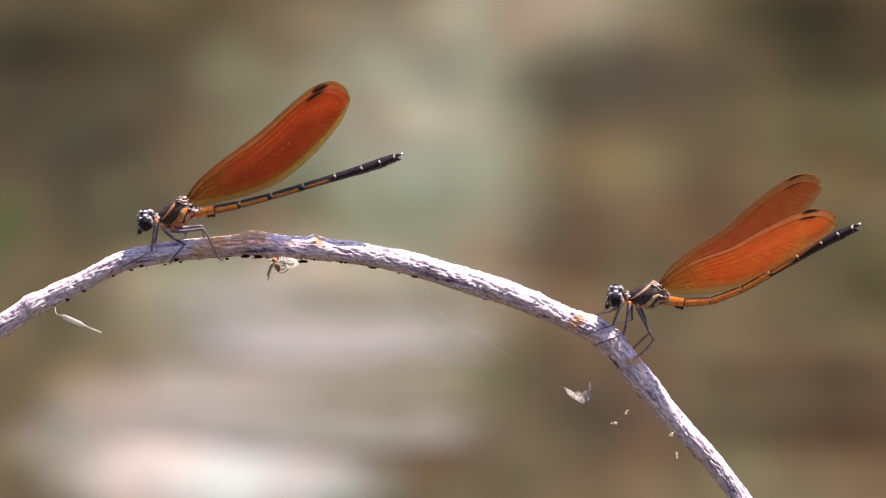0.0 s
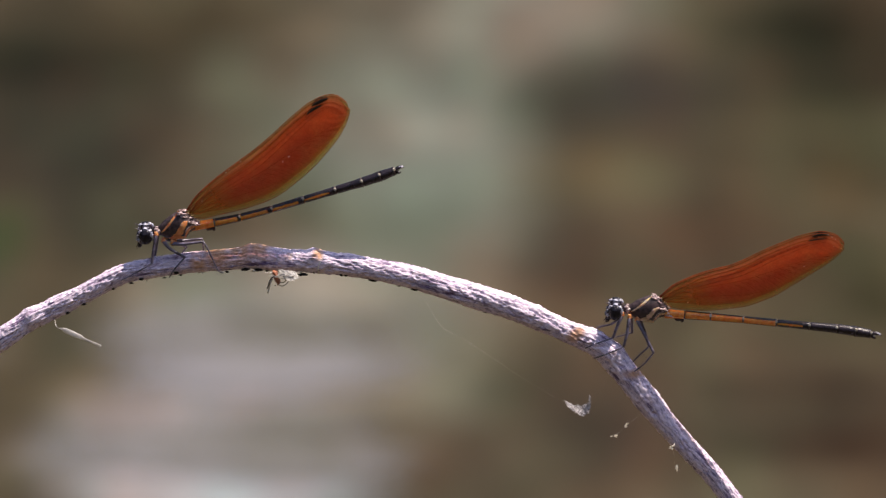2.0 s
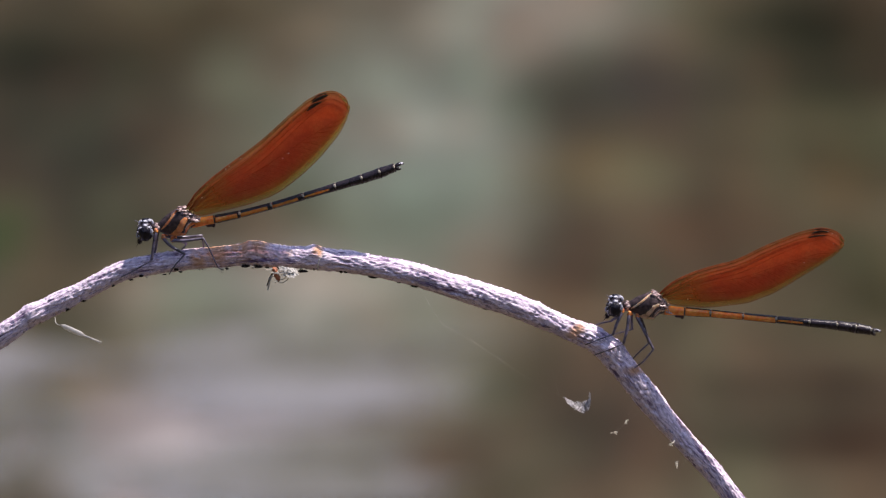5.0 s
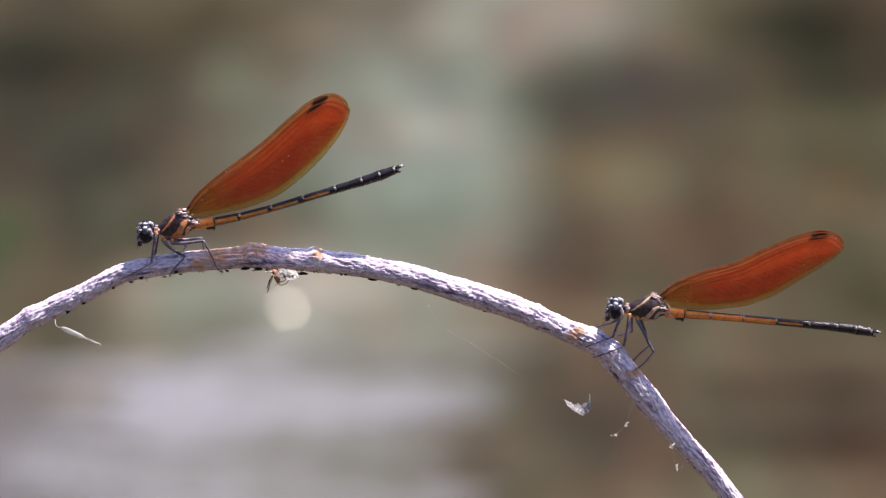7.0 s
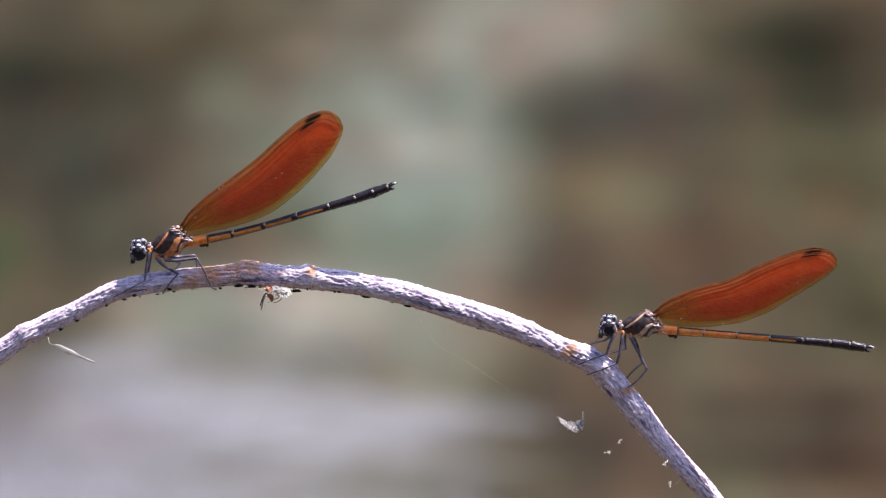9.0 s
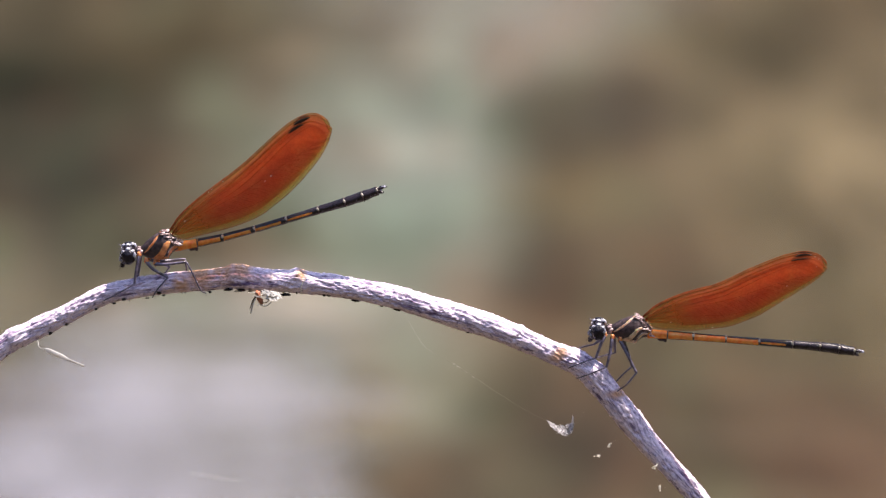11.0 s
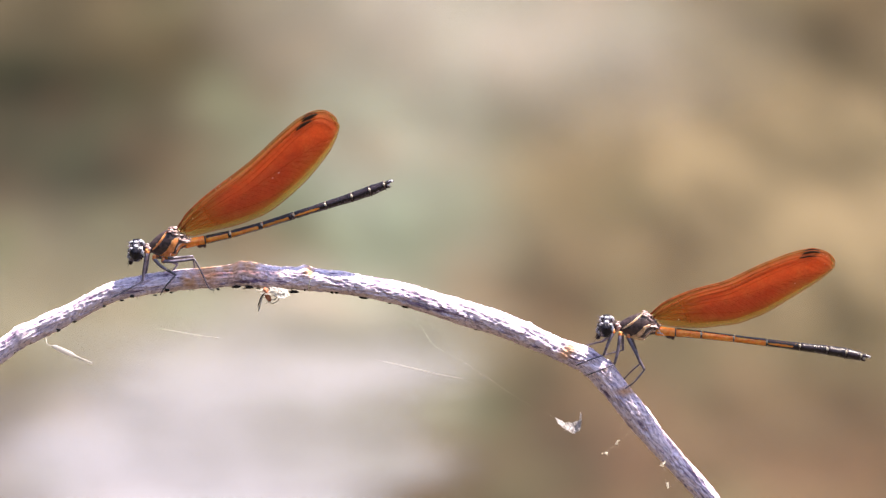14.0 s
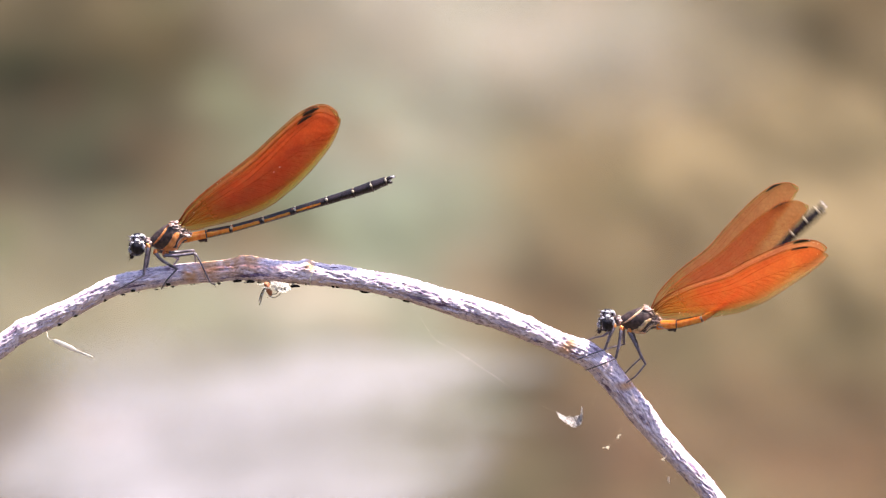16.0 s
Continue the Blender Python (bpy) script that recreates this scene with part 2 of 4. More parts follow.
def water_material():
    m, nodes, links, b = material("shallow_stream_water", (0.2, 0.17, 0.12), 0.3, 0, 0.25)
    b.inputs["IOR"].default_value = 1.33
    pos = nodes.new("ShaderNodeNewGeometry").outputs["Position"]
    warp = noise_node(nodes, links, pos, 9, 3)
    add = nodes.new("ShaderNodeVectorMath")
    add.operation = "MULTIPLY_ADD"
    links.new(warp.outputs["Color"], add.inputs[0])
    add.inputs[1].default_value = (0.045, 0.16, 0)
    links.new(pos, add.inputs[2])
    shift = nodes.new("ShaderNodeVectorMath")
    shift.operation = "SUBTRACT"
    links.new(add.outputs[0], shift.inputs[0])
    shift.inputs[1].default_value = (0.0225, 0.08, 0)
    big = noise_node(nodes, links, pos, 5, 4)
    col = ramp(nodes, links, big.outputs["Fac"], [(0.3, (0.053, 0.042, 0.026)), (0.7, (0.091, 0.072, 0.047))]).outputs["Color"]
    # pale and dark reflections are mixed straight into the water's base colour
    for x, y, rx, ry, k, c in FAR_TONES + MIDDLE_TONES + NEAR_TONES:
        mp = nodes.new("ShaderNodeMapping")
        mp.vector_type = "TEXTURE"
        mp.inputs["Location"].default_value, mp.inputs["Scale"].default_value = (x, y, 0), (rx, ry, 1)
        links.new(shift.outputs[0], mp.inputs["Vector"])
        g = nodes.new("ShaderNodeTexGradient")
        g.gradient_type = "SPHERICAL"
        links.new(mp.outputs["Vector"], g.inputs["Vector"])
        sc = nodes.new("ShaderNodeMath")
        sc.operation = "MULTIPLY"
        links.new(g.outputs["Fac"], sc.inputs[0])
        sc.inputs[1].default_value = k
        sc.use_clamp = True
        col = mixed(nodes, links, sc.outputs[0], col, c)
    mp = nodes.new("ShaderNodeMapping")
    mp.inputs["Scale"].default_value = (0.35, 1, 1)
    links.new(pos, mp.inputs["Vector"])
    rip = noise_node(nodes, links, mp.outputs["Vector"], 17, 4)
    streak = ramp(nodes, links, rip.outputs["Fac"], [(0.34, (0.78, 0.78, 0.78)), (0.66, (1.12, 1.12, 1.12))])
    col = mixed(nodes, links, 1.0, col, streak.outputs["Color"], "MULTIPLY")
    mp = nodes.new("ShaderNodeMapping")                  # blotches of tone and hue, stretched in depth to look round from the camera
    mp.inputs["Scale"].default_value = (1.0, 0.22, 1)
    links.new(pos, mp.inputs["Vector"])
    blot = noise_node(nodes, links, mp.outputs["Vector"], 30, 4, 0.6)
    blots = ramp(nodes, links, blot.outputs["Fac"], [(0.32, (0.66, 0.66, 0.66)), (0.68, (1.3, 1.3, 1.3))])
    col = mixed(nodes, links, 1.0, col, blots.outputs["Color"], "MULTIPLY")
    mp = nodes.new("ShaderNodeMapping")
    mp.inputs["Scale"].default_value, mp.inputs["Location"].default_value = (1.3, 0.28, 1), (3, 7, 0)
    links.new(pos, mp.inputs["Vector"])
    hue = noise_node(nodes, links, mp.outputs["Vector"], 17, 3, 0.5)
    hues = ramp(nodes, links, hue.outputs["Fac"], [(0.36, (0.90, 1.06, 0.96)), (0.5, (1.0, 1.02, 0.98)), (0.64, (1.12, 0.98, 0.90))])
    col = mixed(nodes, links, 1.0, col, hues.outputs["Color"], "MULTIPLY")
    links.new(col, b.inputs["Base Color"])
    bumped(nodes, links, b, rip.outputs["Fac"], 0.35, 0.01)
    return m


BARK, WING, WATER = bark_material(), wing_material(), water_material()
# the wavelets' pale colour stands in for reflected sky
RIPPLE = mottled("ripple_painted_skylight", (0.133, 0.129, 0.103), (0.304, 0.30, 0.327), 10, 0.4, 0.2, 0.002, 0.3)
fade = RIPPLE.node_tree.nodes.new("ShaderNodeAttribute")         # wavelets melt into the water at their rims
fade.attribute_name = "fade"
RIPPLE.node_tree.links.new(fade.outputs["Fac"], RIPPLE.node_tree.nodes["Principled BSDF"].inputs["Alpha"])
WOODS = mottled("olive_woods", (0.02, 0.022, 0.010), (0.09, 0.08, 0.04), 0.7, 0.9, 1.0, 0.3)
GLINT = mottled("glossy_cream_fleck", (0.74, 0.72, 0.60), (0.86, 0.84, 0.72), 300, 0.245)
GLINT.node_tree.nodes["Principled BSDF"].inputs["Specular Tint"].default_value = (1.0, 0.99, 0.80, 1)
BLACK = mottled("glossy_black_cuticle", (0.006, 0.004, 0.006), (0.032, 0.02, 0.028), 1400, 0.27, 0.9, 0.00006, 0.5)
DARK = mottled("blackish_cuticle", (0.014, 0.008, 0.010), (0.12, 0.078, 0.078), 1600, 0.28, 1.0, 0.00008, 0.35)
ORANGE = mottled("orange_cuticle", (0.86, 0.19, 0.03), (1.0, 0.43, 0.10), 1500, 0.22, 0.3, 0.00004)
BUFF = mottled("buff_orange_cuticle", (0.60, 0.17, 0.05), (1.0, 0.43, 0.18), 1500, 0.4, 0.3, 0.00004)
TAN = mottled("tan_cuticle", (0.42, 0.24, 0.14), (0.95, 0.66, 0.46), 1500, 0.4, 0.3, 0.00004)
PALE = mottled("pale_joint_ring", (0.5, 0.44, 0.36), (0.75, 0.68, 0.58), 900, 0.4)
for cuticle in (ORANGE, BUFF, TAN):                   # thin cuticle lets some light in
    b = cuticle.node_tree.nodes["Principled BSDF"].inputs
    b["Subsurface Weight"].default_value, b["Subsurface Scale"].default_value, b["Subsurface Radius"].default_value = 0.5, 0.0006, (1.0, 0.5, 0.2)
EYE_MAT = mottled("dark_compound_eye", (0.004, 0.003, 0.006), (0.028, 0.024, 0.034), 1300, 0.24, 0.9, 0.00005, 0.3, 3.0)
SLATE = mottled("slaty_bloom_and_highlight", (0.14, 0.14, 0.19), (0.72, 0.72, 0.84), 2200, 0.35)
LEG = mottled("dark_slaty_leg", (0.016, 0.012, 0.02), (0.22, 0.19, 0.27), 700, 0.33, 0.3, 0.00003, 0.6)
VEIN = mottled("dark_red_vein", (0.16, 0.035, 0.012), (0.38, 0.085, 0.028), 700, 0.8, 0.2, 0.00002, 0.1)
SHINE = mottled("pale_pinkish_wing_hinge", (0.10, 0.03, 0.03), (0.86, 0.66, 0.66), 2600, 0.3)
STIGMA = mottled("black_wing_mark", (0.012, 0.007, 0.006), (0.03, 0.018, 0.014), 900, 0.4)
SILK = mottled("white_silk", (0.62, 0.6, 0.58), (0.85, 0.83, 0.8), 900, 0.55)
SCRAP = mottled("grey_silk_scrap", (0.46, 0.44, 0.47), (0.90, 0.87, 0.90), 1300, 0.6, 0.5)
STRAW = mottled("pale_straw", (0.70, 0.66, 0.58), (0.92, 0.89, 0.82), 500, 0.55)
HUSK = mottled("rust_brown_husk", (0.24, 0.065, 0.03), (0.60, 0.23, 0.12), 600, 0.5)

lace = SCRAP.node_tree                               # the scraps are worn to a lace
holes = noise_node(lace.nodes, lace.links, lace.nodes["Texture Coordinate"].outputs["Object"], 2600, 3)
lace.links.new(ramp(lace.nodes, lace.links, holes.outputs["Fac"], [(0.42, (0.12, 0.12, 0.12)), (0.58, (0.9, 0.9, 0.9))]).outputs["Color"], lace.nodes["Principled BSDF"].inputs["Alpha"])
for silk in (SILK, SCRAP, STRAW):                    # thin stuff lets the light through
    nodes, links = silk.node_tree.nodes, silk.node_tree.links
    glow, both = nodes.new("ShaderNodeBsdfTranslucent"), nodes.new("ShaderNodeMixShader")
    links.new(nodes["Principled BSDF"].inputs["Base Color"].links[0].from_socket, glow.inputs["Color"])
    links.new(nodes["Principled BSDF"].outputs[0], both.inputs[1]), links.new(glow.outputs[0], both.inputs[2])
    links.new(both.outputs[0], nodes["Material Output"].inputs["Surface"])
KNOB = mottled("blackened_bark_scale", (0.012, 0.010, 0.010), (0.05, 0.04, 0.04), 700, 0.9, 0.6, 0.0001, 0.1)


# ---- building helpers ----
U = 1e-4                                            # plan unit: one pixel of the camera's view, taken as a tenth of a millimetre


def spot(a, b, y=0.0):
    """A place in the twig's upright plane, set to fit the camera's view: plan units across and down; y: plan units
    beyond the plane.
    """
    return Vector(((a - 784) * U, y * U, RISE + (441 - b) * U / math.cos(radians(TILT))))


def mesh_of(name, verts, faces, mat, smooth=True):
    me = bpy.data.meshes.new(name)
    me.from_pydata([tuple(v) for v in verts], [], faces)
    me.materials.append(mat)
    if smooth:
        me.shade_smooth()
    return me


def part(name, me, parent, label="", at=None):
    ob = new(name, me)
    ob.parent = parent
    if at is not None:
        ob.matrix_basis = at
    return tagged(ob, label) if label else ob


def smooth_path(ctrl, steps):
    """Points along a smooth curve through the controls (tuples of any length)."""
    c = [np.array(p, float) for p in ctrl]
    c = [2 * c[0] - c[1], *c, 2 * c[-1] - c[-2]]
    out = []
    for i in range(1, len(c) - 2):
        for k in range(steps):
            t = k / steps
            p0, p1, p2, p3 = c[i - 1:i + 3]
            out.append(0.5 * (2 * p1 + (p2 - p0) * t + (2 * p0 - 5 * p1 + 4 * p2 - p3) * t * t + (3 * p1 - p0 - 3 * p2 + p3) * t ** 3))
    return [tuple(float(q) for q in p) for p in out + [c[-2]]]


def tube(points, radii, sides=8, flat=1.0, side_axis=Vector((0, 1, 0)), caps=True):
    """Verts and faces of a tube. flat: width along side_axis over height."""
    pts = [Vector(p) for p in points]
    verts, faces = [], []
    for i, p in enumerate(pts):
        d = (pts[min(i + 1, len(pts) - 1)] - pts[max(i - 1, 0)]).normalized()
        s = side_axis - d * side_axis.dot(d)
        s = s.normalized() if s.length > 1e-6 else d.orthogonal().normalized()
        n = d.cross(s)
        for k in range(sides):
            a = 2 * math.pi * k / sides
            verts.append(p + radii[i] * (n * math.cos(a) + s * math.sin(a) * flat))
    for i in range(len(pts) - 1):
        for k in range(sides):
            j = (k + 1) % sides
            faces.append((i * sides + k, (i + 1) * sides + k, (i + 1) * sides + j, i * sides + j))
    if caps:
        faces.append(tuple(range(sides)))
        faces.append(tuple((len(pts) - 1) * sides + k for k in range(sides - 1, -1, -1)))
    return verts, faces


def joined(pieces):
    verts, faces = [], []
    for v, f in pieces:
        o = len(verts)
        verts += list(v)
        faces += [tuple(i + o for i in q) for q in f]
    return verts, faces


def ball(c, rx, ry, rz, seg=20, rings=12, bump=0.0):
    verts, faces = [], []
    for i in range(rings + 1):
        th = math.pi * i / rings
        for k in range(seg):
            ph = 2 * math.pi * k / seg
            d = Vector((math.sin(th) * math.cos(ph), math.sin(th) * math.sin(ph), math.cos(th)))
            g = 1 + bump * noise.noise(d * 2.3 + Vector(c) * 3000)
            verts.append(Vector(c) + Vector((d.x * rx, d.y * ry, d.z * rz)) * g)
    for i in range(rings):
        for k in range(seg):
            j = (k + 1) % seg
            faces.append((i * seg + k, (i + 1) * seg + k, (i + 1) * seg + j, i * seg + j))
    return verts, faces


# ---- the stream ----
def build_water():
    verts, faces = [], []
    edge = [-70, -20, -5, -1.5] + [x * 0.05 for x in range(-20, 21)] + [1.5, 5, 20, 70]
    n = len(edge)
    for y in edge:
        for x in edge:
            near = max(0.0, 1 - max(abs(x), abs(y - 2.0 * 0)) / 4)
            verts.append((x, y + 2.2, 0.004 * near * noise.noise(Vector((x * 6, y * 12, 0)))))
    for j in range(n - 1):
        for i in range(n - 1):
            faces.append((j * n + i, j * n + i + 1, (j + 1) * n + i + 1, (j + 1) * n + i))
    tagged(new("water", mesh_of("water", verts, faces, WATER)), "shallow brown-green stream water, sky and tree reflections painted in", "water", kind="structure")


build_water()


def ripple_train(x0, x1, y0, y1, count):
    """A set of long low wavelets that drift together on the water."""
    pieces, melt = [], []
    for _ in range(count):
        x, y = random.uniform(x0, x1), random.uniform(y0, y1)
        w, d, h = random.uniform(0.03, 0.08), random.uniform(0.018, 0.045), random.uniform(0.001, 0.003)
        lean = random.uniform(-0.15, 0.15)
        v, f = [], []
        for i in range(13):
            s = -1 + i / 6
            wid = d * (1 - s * s) + 1e-5
            for k in range(7):
                q = -1 + k / 3
                melt.append(0.85 * (1 - s * s) * (1 - q * q))
                v.append(Vector((x + s * w, y + lean * s * w + q * wid, 0.0015 + h * (1 - s * s) * (1 - q * q))))
        for i in range(12):
            for k in range(6):
                f.append((i * 7 + k, (i + 1) * 7 + k, (i + 1) * 7 + k + 1, i * 7 + k + 1))
        pieces.append((v, f))
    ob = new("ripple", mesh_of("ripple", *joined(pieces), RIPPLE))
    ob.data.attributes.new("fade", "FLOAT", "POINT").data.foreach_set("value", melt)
    return tagged(ob, "pale low wavelets on the stream, skylight painted into their colour", "ripples", "ripples on the stream", "stuff")


def unseen_woods():
    """An unseen ring of dark woods, added to block low sky and darken what the water mirrors."""
    v, f, n = [], [], 96
    for i in range(n):
        a = 2 * math.pi * i / n
        for k, z in enumerate((-0.1, 1.0, 2.2, 3.6, 5.0, 6.0)):
            r = 14 + 2.5 * noise.noise(Vector((math.cos(a) * 3, math.sin(a) * 3, z * 0.5))) - 0.12 * z
            v.append((math.cos(a) * r, math.sin(a) * r, z + (1.8 * noise.noise(Vector((math.cos(a) * 6, math.sin(a) * 6, 9))) if k == 5 else 0)))
    for i in range(n):
        for k in range(5):
            j = (i + 1) % n
            f.append((i * 6 + k, i * 6 + k + 1, j * 6 + k + 1, j * 6 + k))
    tagged(new("backdrop", mesh_of("backdrop", v, f, WOODS)), "unseen ring of dark olive woods, added to darken the water's reflections", "woods", kind="structure")


unseen_woods()
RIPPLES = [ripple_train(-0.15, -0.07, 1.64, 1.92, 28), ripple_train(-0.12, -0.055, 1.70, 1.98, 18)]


def floating_fleck():
    """A small flat glossy chip, added to glint: its face tips halfway between the sun and the lens."""
    v, f, n = [], [], 28
    size = 0.0026
    for r, z in ((0.30, 0.00046), (0.62, 0.00044), (0.88, 0.00041), (0.97, 0.00036), (1.0, 0.0002), (0.96, 0.00004), (0.5, 0.0)):
        for k in range(n):
            a = 2 * math.pi * k / n
            w = size * r * (1 + 0.05 * math.cos(3 * a + 0.6))
            v.append(Vector((w * math.cos(a), w * math.sin(a) * 1.08, z)))
    for j in range(6):
        for k in range(n):
            f.append((j * n + k, (j + 1) * n + k, (j + 1) * n + (k + 1) % n, j * n + (k + 1) % n))
    f.append(tuple(range(n)))
    f.append(tuple(range(6 * n, 7 * n))[::-1])
    tip = Matrix.Translation((0, 0, 0.0016)) @ (way + Vector((0, -0.976, 0.218))).to_track_quat("Z", "Y").to_matrix().to_4x4()
    ob = new("floating_fleck", mesh_of("floating_fleck", [tip @ p for p in v], f, GLINT))
    return tagged(ob, "small bright fleck drifting fast on the water, tipped to glint at the lens", "petal")


FLECK = floating_fleck()


def sheet_material(name, dark, light, rx, ry, cover):
    """A soft-edged tinted sheet on the water that paints in brighter reflected light."""
    m, nodes, links, b = material(name, light, 0.5, 0, 0.2)
    co = nodes.new("ShaderNodeTexCoord").outputs["Object"]
    mp = nodes.new("ShaderNodeMapping")
    mp.vector_type = "TEXTURE"
    mp.inputs["Scale"].default_value = (rx, ry, 1)
    links.new(co, mp.inputs["Vector"])
    g = nodes.new("ShaderNodeTexGradient")
    g.gradient_type = "SPHERICAL"
    links.new(mp.outputs["Vector"], g.inputs["Vector"])
    drift = nodes.new("ShaderNodeMapping")
    drift.inputs["Scale"].default_value = (1.3, 0.3, 1)
    links.new(co, drift.inputs["Vector"])
    n = noise_node(nodes, links, drift.outputs["Vector"], 16, 4, 0.6)
    tone = ramp(nodes, links, n.outputs["Fac"], [(0.35, dark), (0.62, light)])
    links.new(tone.outputs["Color"], b.inputs["Base Color"])
    r = ramp(nodes, links, g.outputs["Fac"], [(0.0, (0, 0, 0)), (0.35, (0.4 * cover,) * 3), (0.8, (cover,) * 3)])
    links.new(r.outputs["Color"], b.inputs["Alpha"])
    return m


def light_sheet(label, mat, rx, ry):
    v, f, n = [(0, 0, 0)], [], 40
    for ring in (0.5, 1.0):
        for k in range(n):
            a = 2 * math.pi * k / n
            v.append((rx * ring * math.cos(a), ry * ring * math.sin(a), 0))
    for k in range(n):
        j = (k + 1) % n
        f += [(0, 1 + k, 1 + j), (1 + k, 1 + n + k, 1 + n + j, 1 + j)]
    return tagged(new("pollen_film", mesh_of("pollen_film", v, f, mat)), label, "film", "films on the stream", "stuff")


# added sheets whose colours imitate the water's later brightening
TAN_SHEET = light_sheet("thin tan sheet on the stream, added to paint brighter reflections", sheet_material("tan_brightening_sheet", (0.056, 0.043, 0.023), (0.203, 0.157, 0.091), 0.2, 0.66, 0.68), 0.2, 0.66)
PALE_SHEET = light_sheet("thin pale grey sheet on the stream, painted sky glare", sheet_material("pale_film", (0.186, 0.183, 0.202), (0.336, 0.333, 0.387), 0.11, 0.24, 0.48), 0.11, 0.24)

OLIVE_SHEET = light_sheet("thin olive-tan sheet on the stream, added to paint brighter light", sheet_material("olive_brightening_sheet", (0.122, 0.11, 0.076), (0.228, 0.213, 0.152), 0.14, 0.24, 0.46), 0.14, 0.24)
RUST_SHEET = light_sheet("thin rust-tan sheet on the stream, added to paint brighter light", sheet_material("rust_brightening_sheet", (0.114, 0.072, 0.046), (0.274, 0.167, 0.103), 0.10, 0.17, 0.24), 0.10, 0.17)
FAR_SHEET = light_sheet("thin pale grey sheet far out on the stream, painted sky glare", sheet_material("far_glare_sheet", (0.19, 0.179, 0.152), (0.319, 0.304, 0.274), 0.15, 0.34, 0.4), 0.15, 0.34)


# ---- the twig ----
# plan units across and down, radius
TWIG = [(-330, 770, 23), (-180, 700, 22), (-80, 648, 21), (0, 599, 20.5), (60, 562, 17.5), (105, 540, 18.5), (155, 516, 17), (212, 487, 17.5),
        (265, 475, 18), (330, 465, 18), (400, 459, 18.5), (452, 455, 21.5), (500, 459, 20), (562, 461, 19.5), (650, 472, 19.5),
        (735, 490, 20.5), (800, 509, 21), (860, 527, 22), (942, 557, 20.5), (1000, 584, 20), (1056, 607, 22.5), (1092, 641, 23),
        (1140, 700, 22), (1180, 750, 20), (1225, 800, 18.5), (1262, 840, 18), (1303, 893, 17.5), (1390, 1010, 19), (1600, 1330, 24),
        (2100, 2250, 30), (2550, 3500, 36), (2750, 4750, 42), (2800, 5100, 44)]
BARE_AND_LIT = [(352, 462, 20), (385, 448, 32), (425, 437, 34), (458, 434, 28), (1018, 588, 17), (1115, 655, 13), (562, 450, 12)]    # bare wood; the first four paint orange light through the wings: across, down, half width

KNOTS = [(556, 442, 16, 5), (448, 436, 22, 4), (1160, 688, 20, 5), (60, 556, 26, 5), (950, 536, 12, 4), (1085, 612, 24, 4)]    # swellings: across, down, half width, height


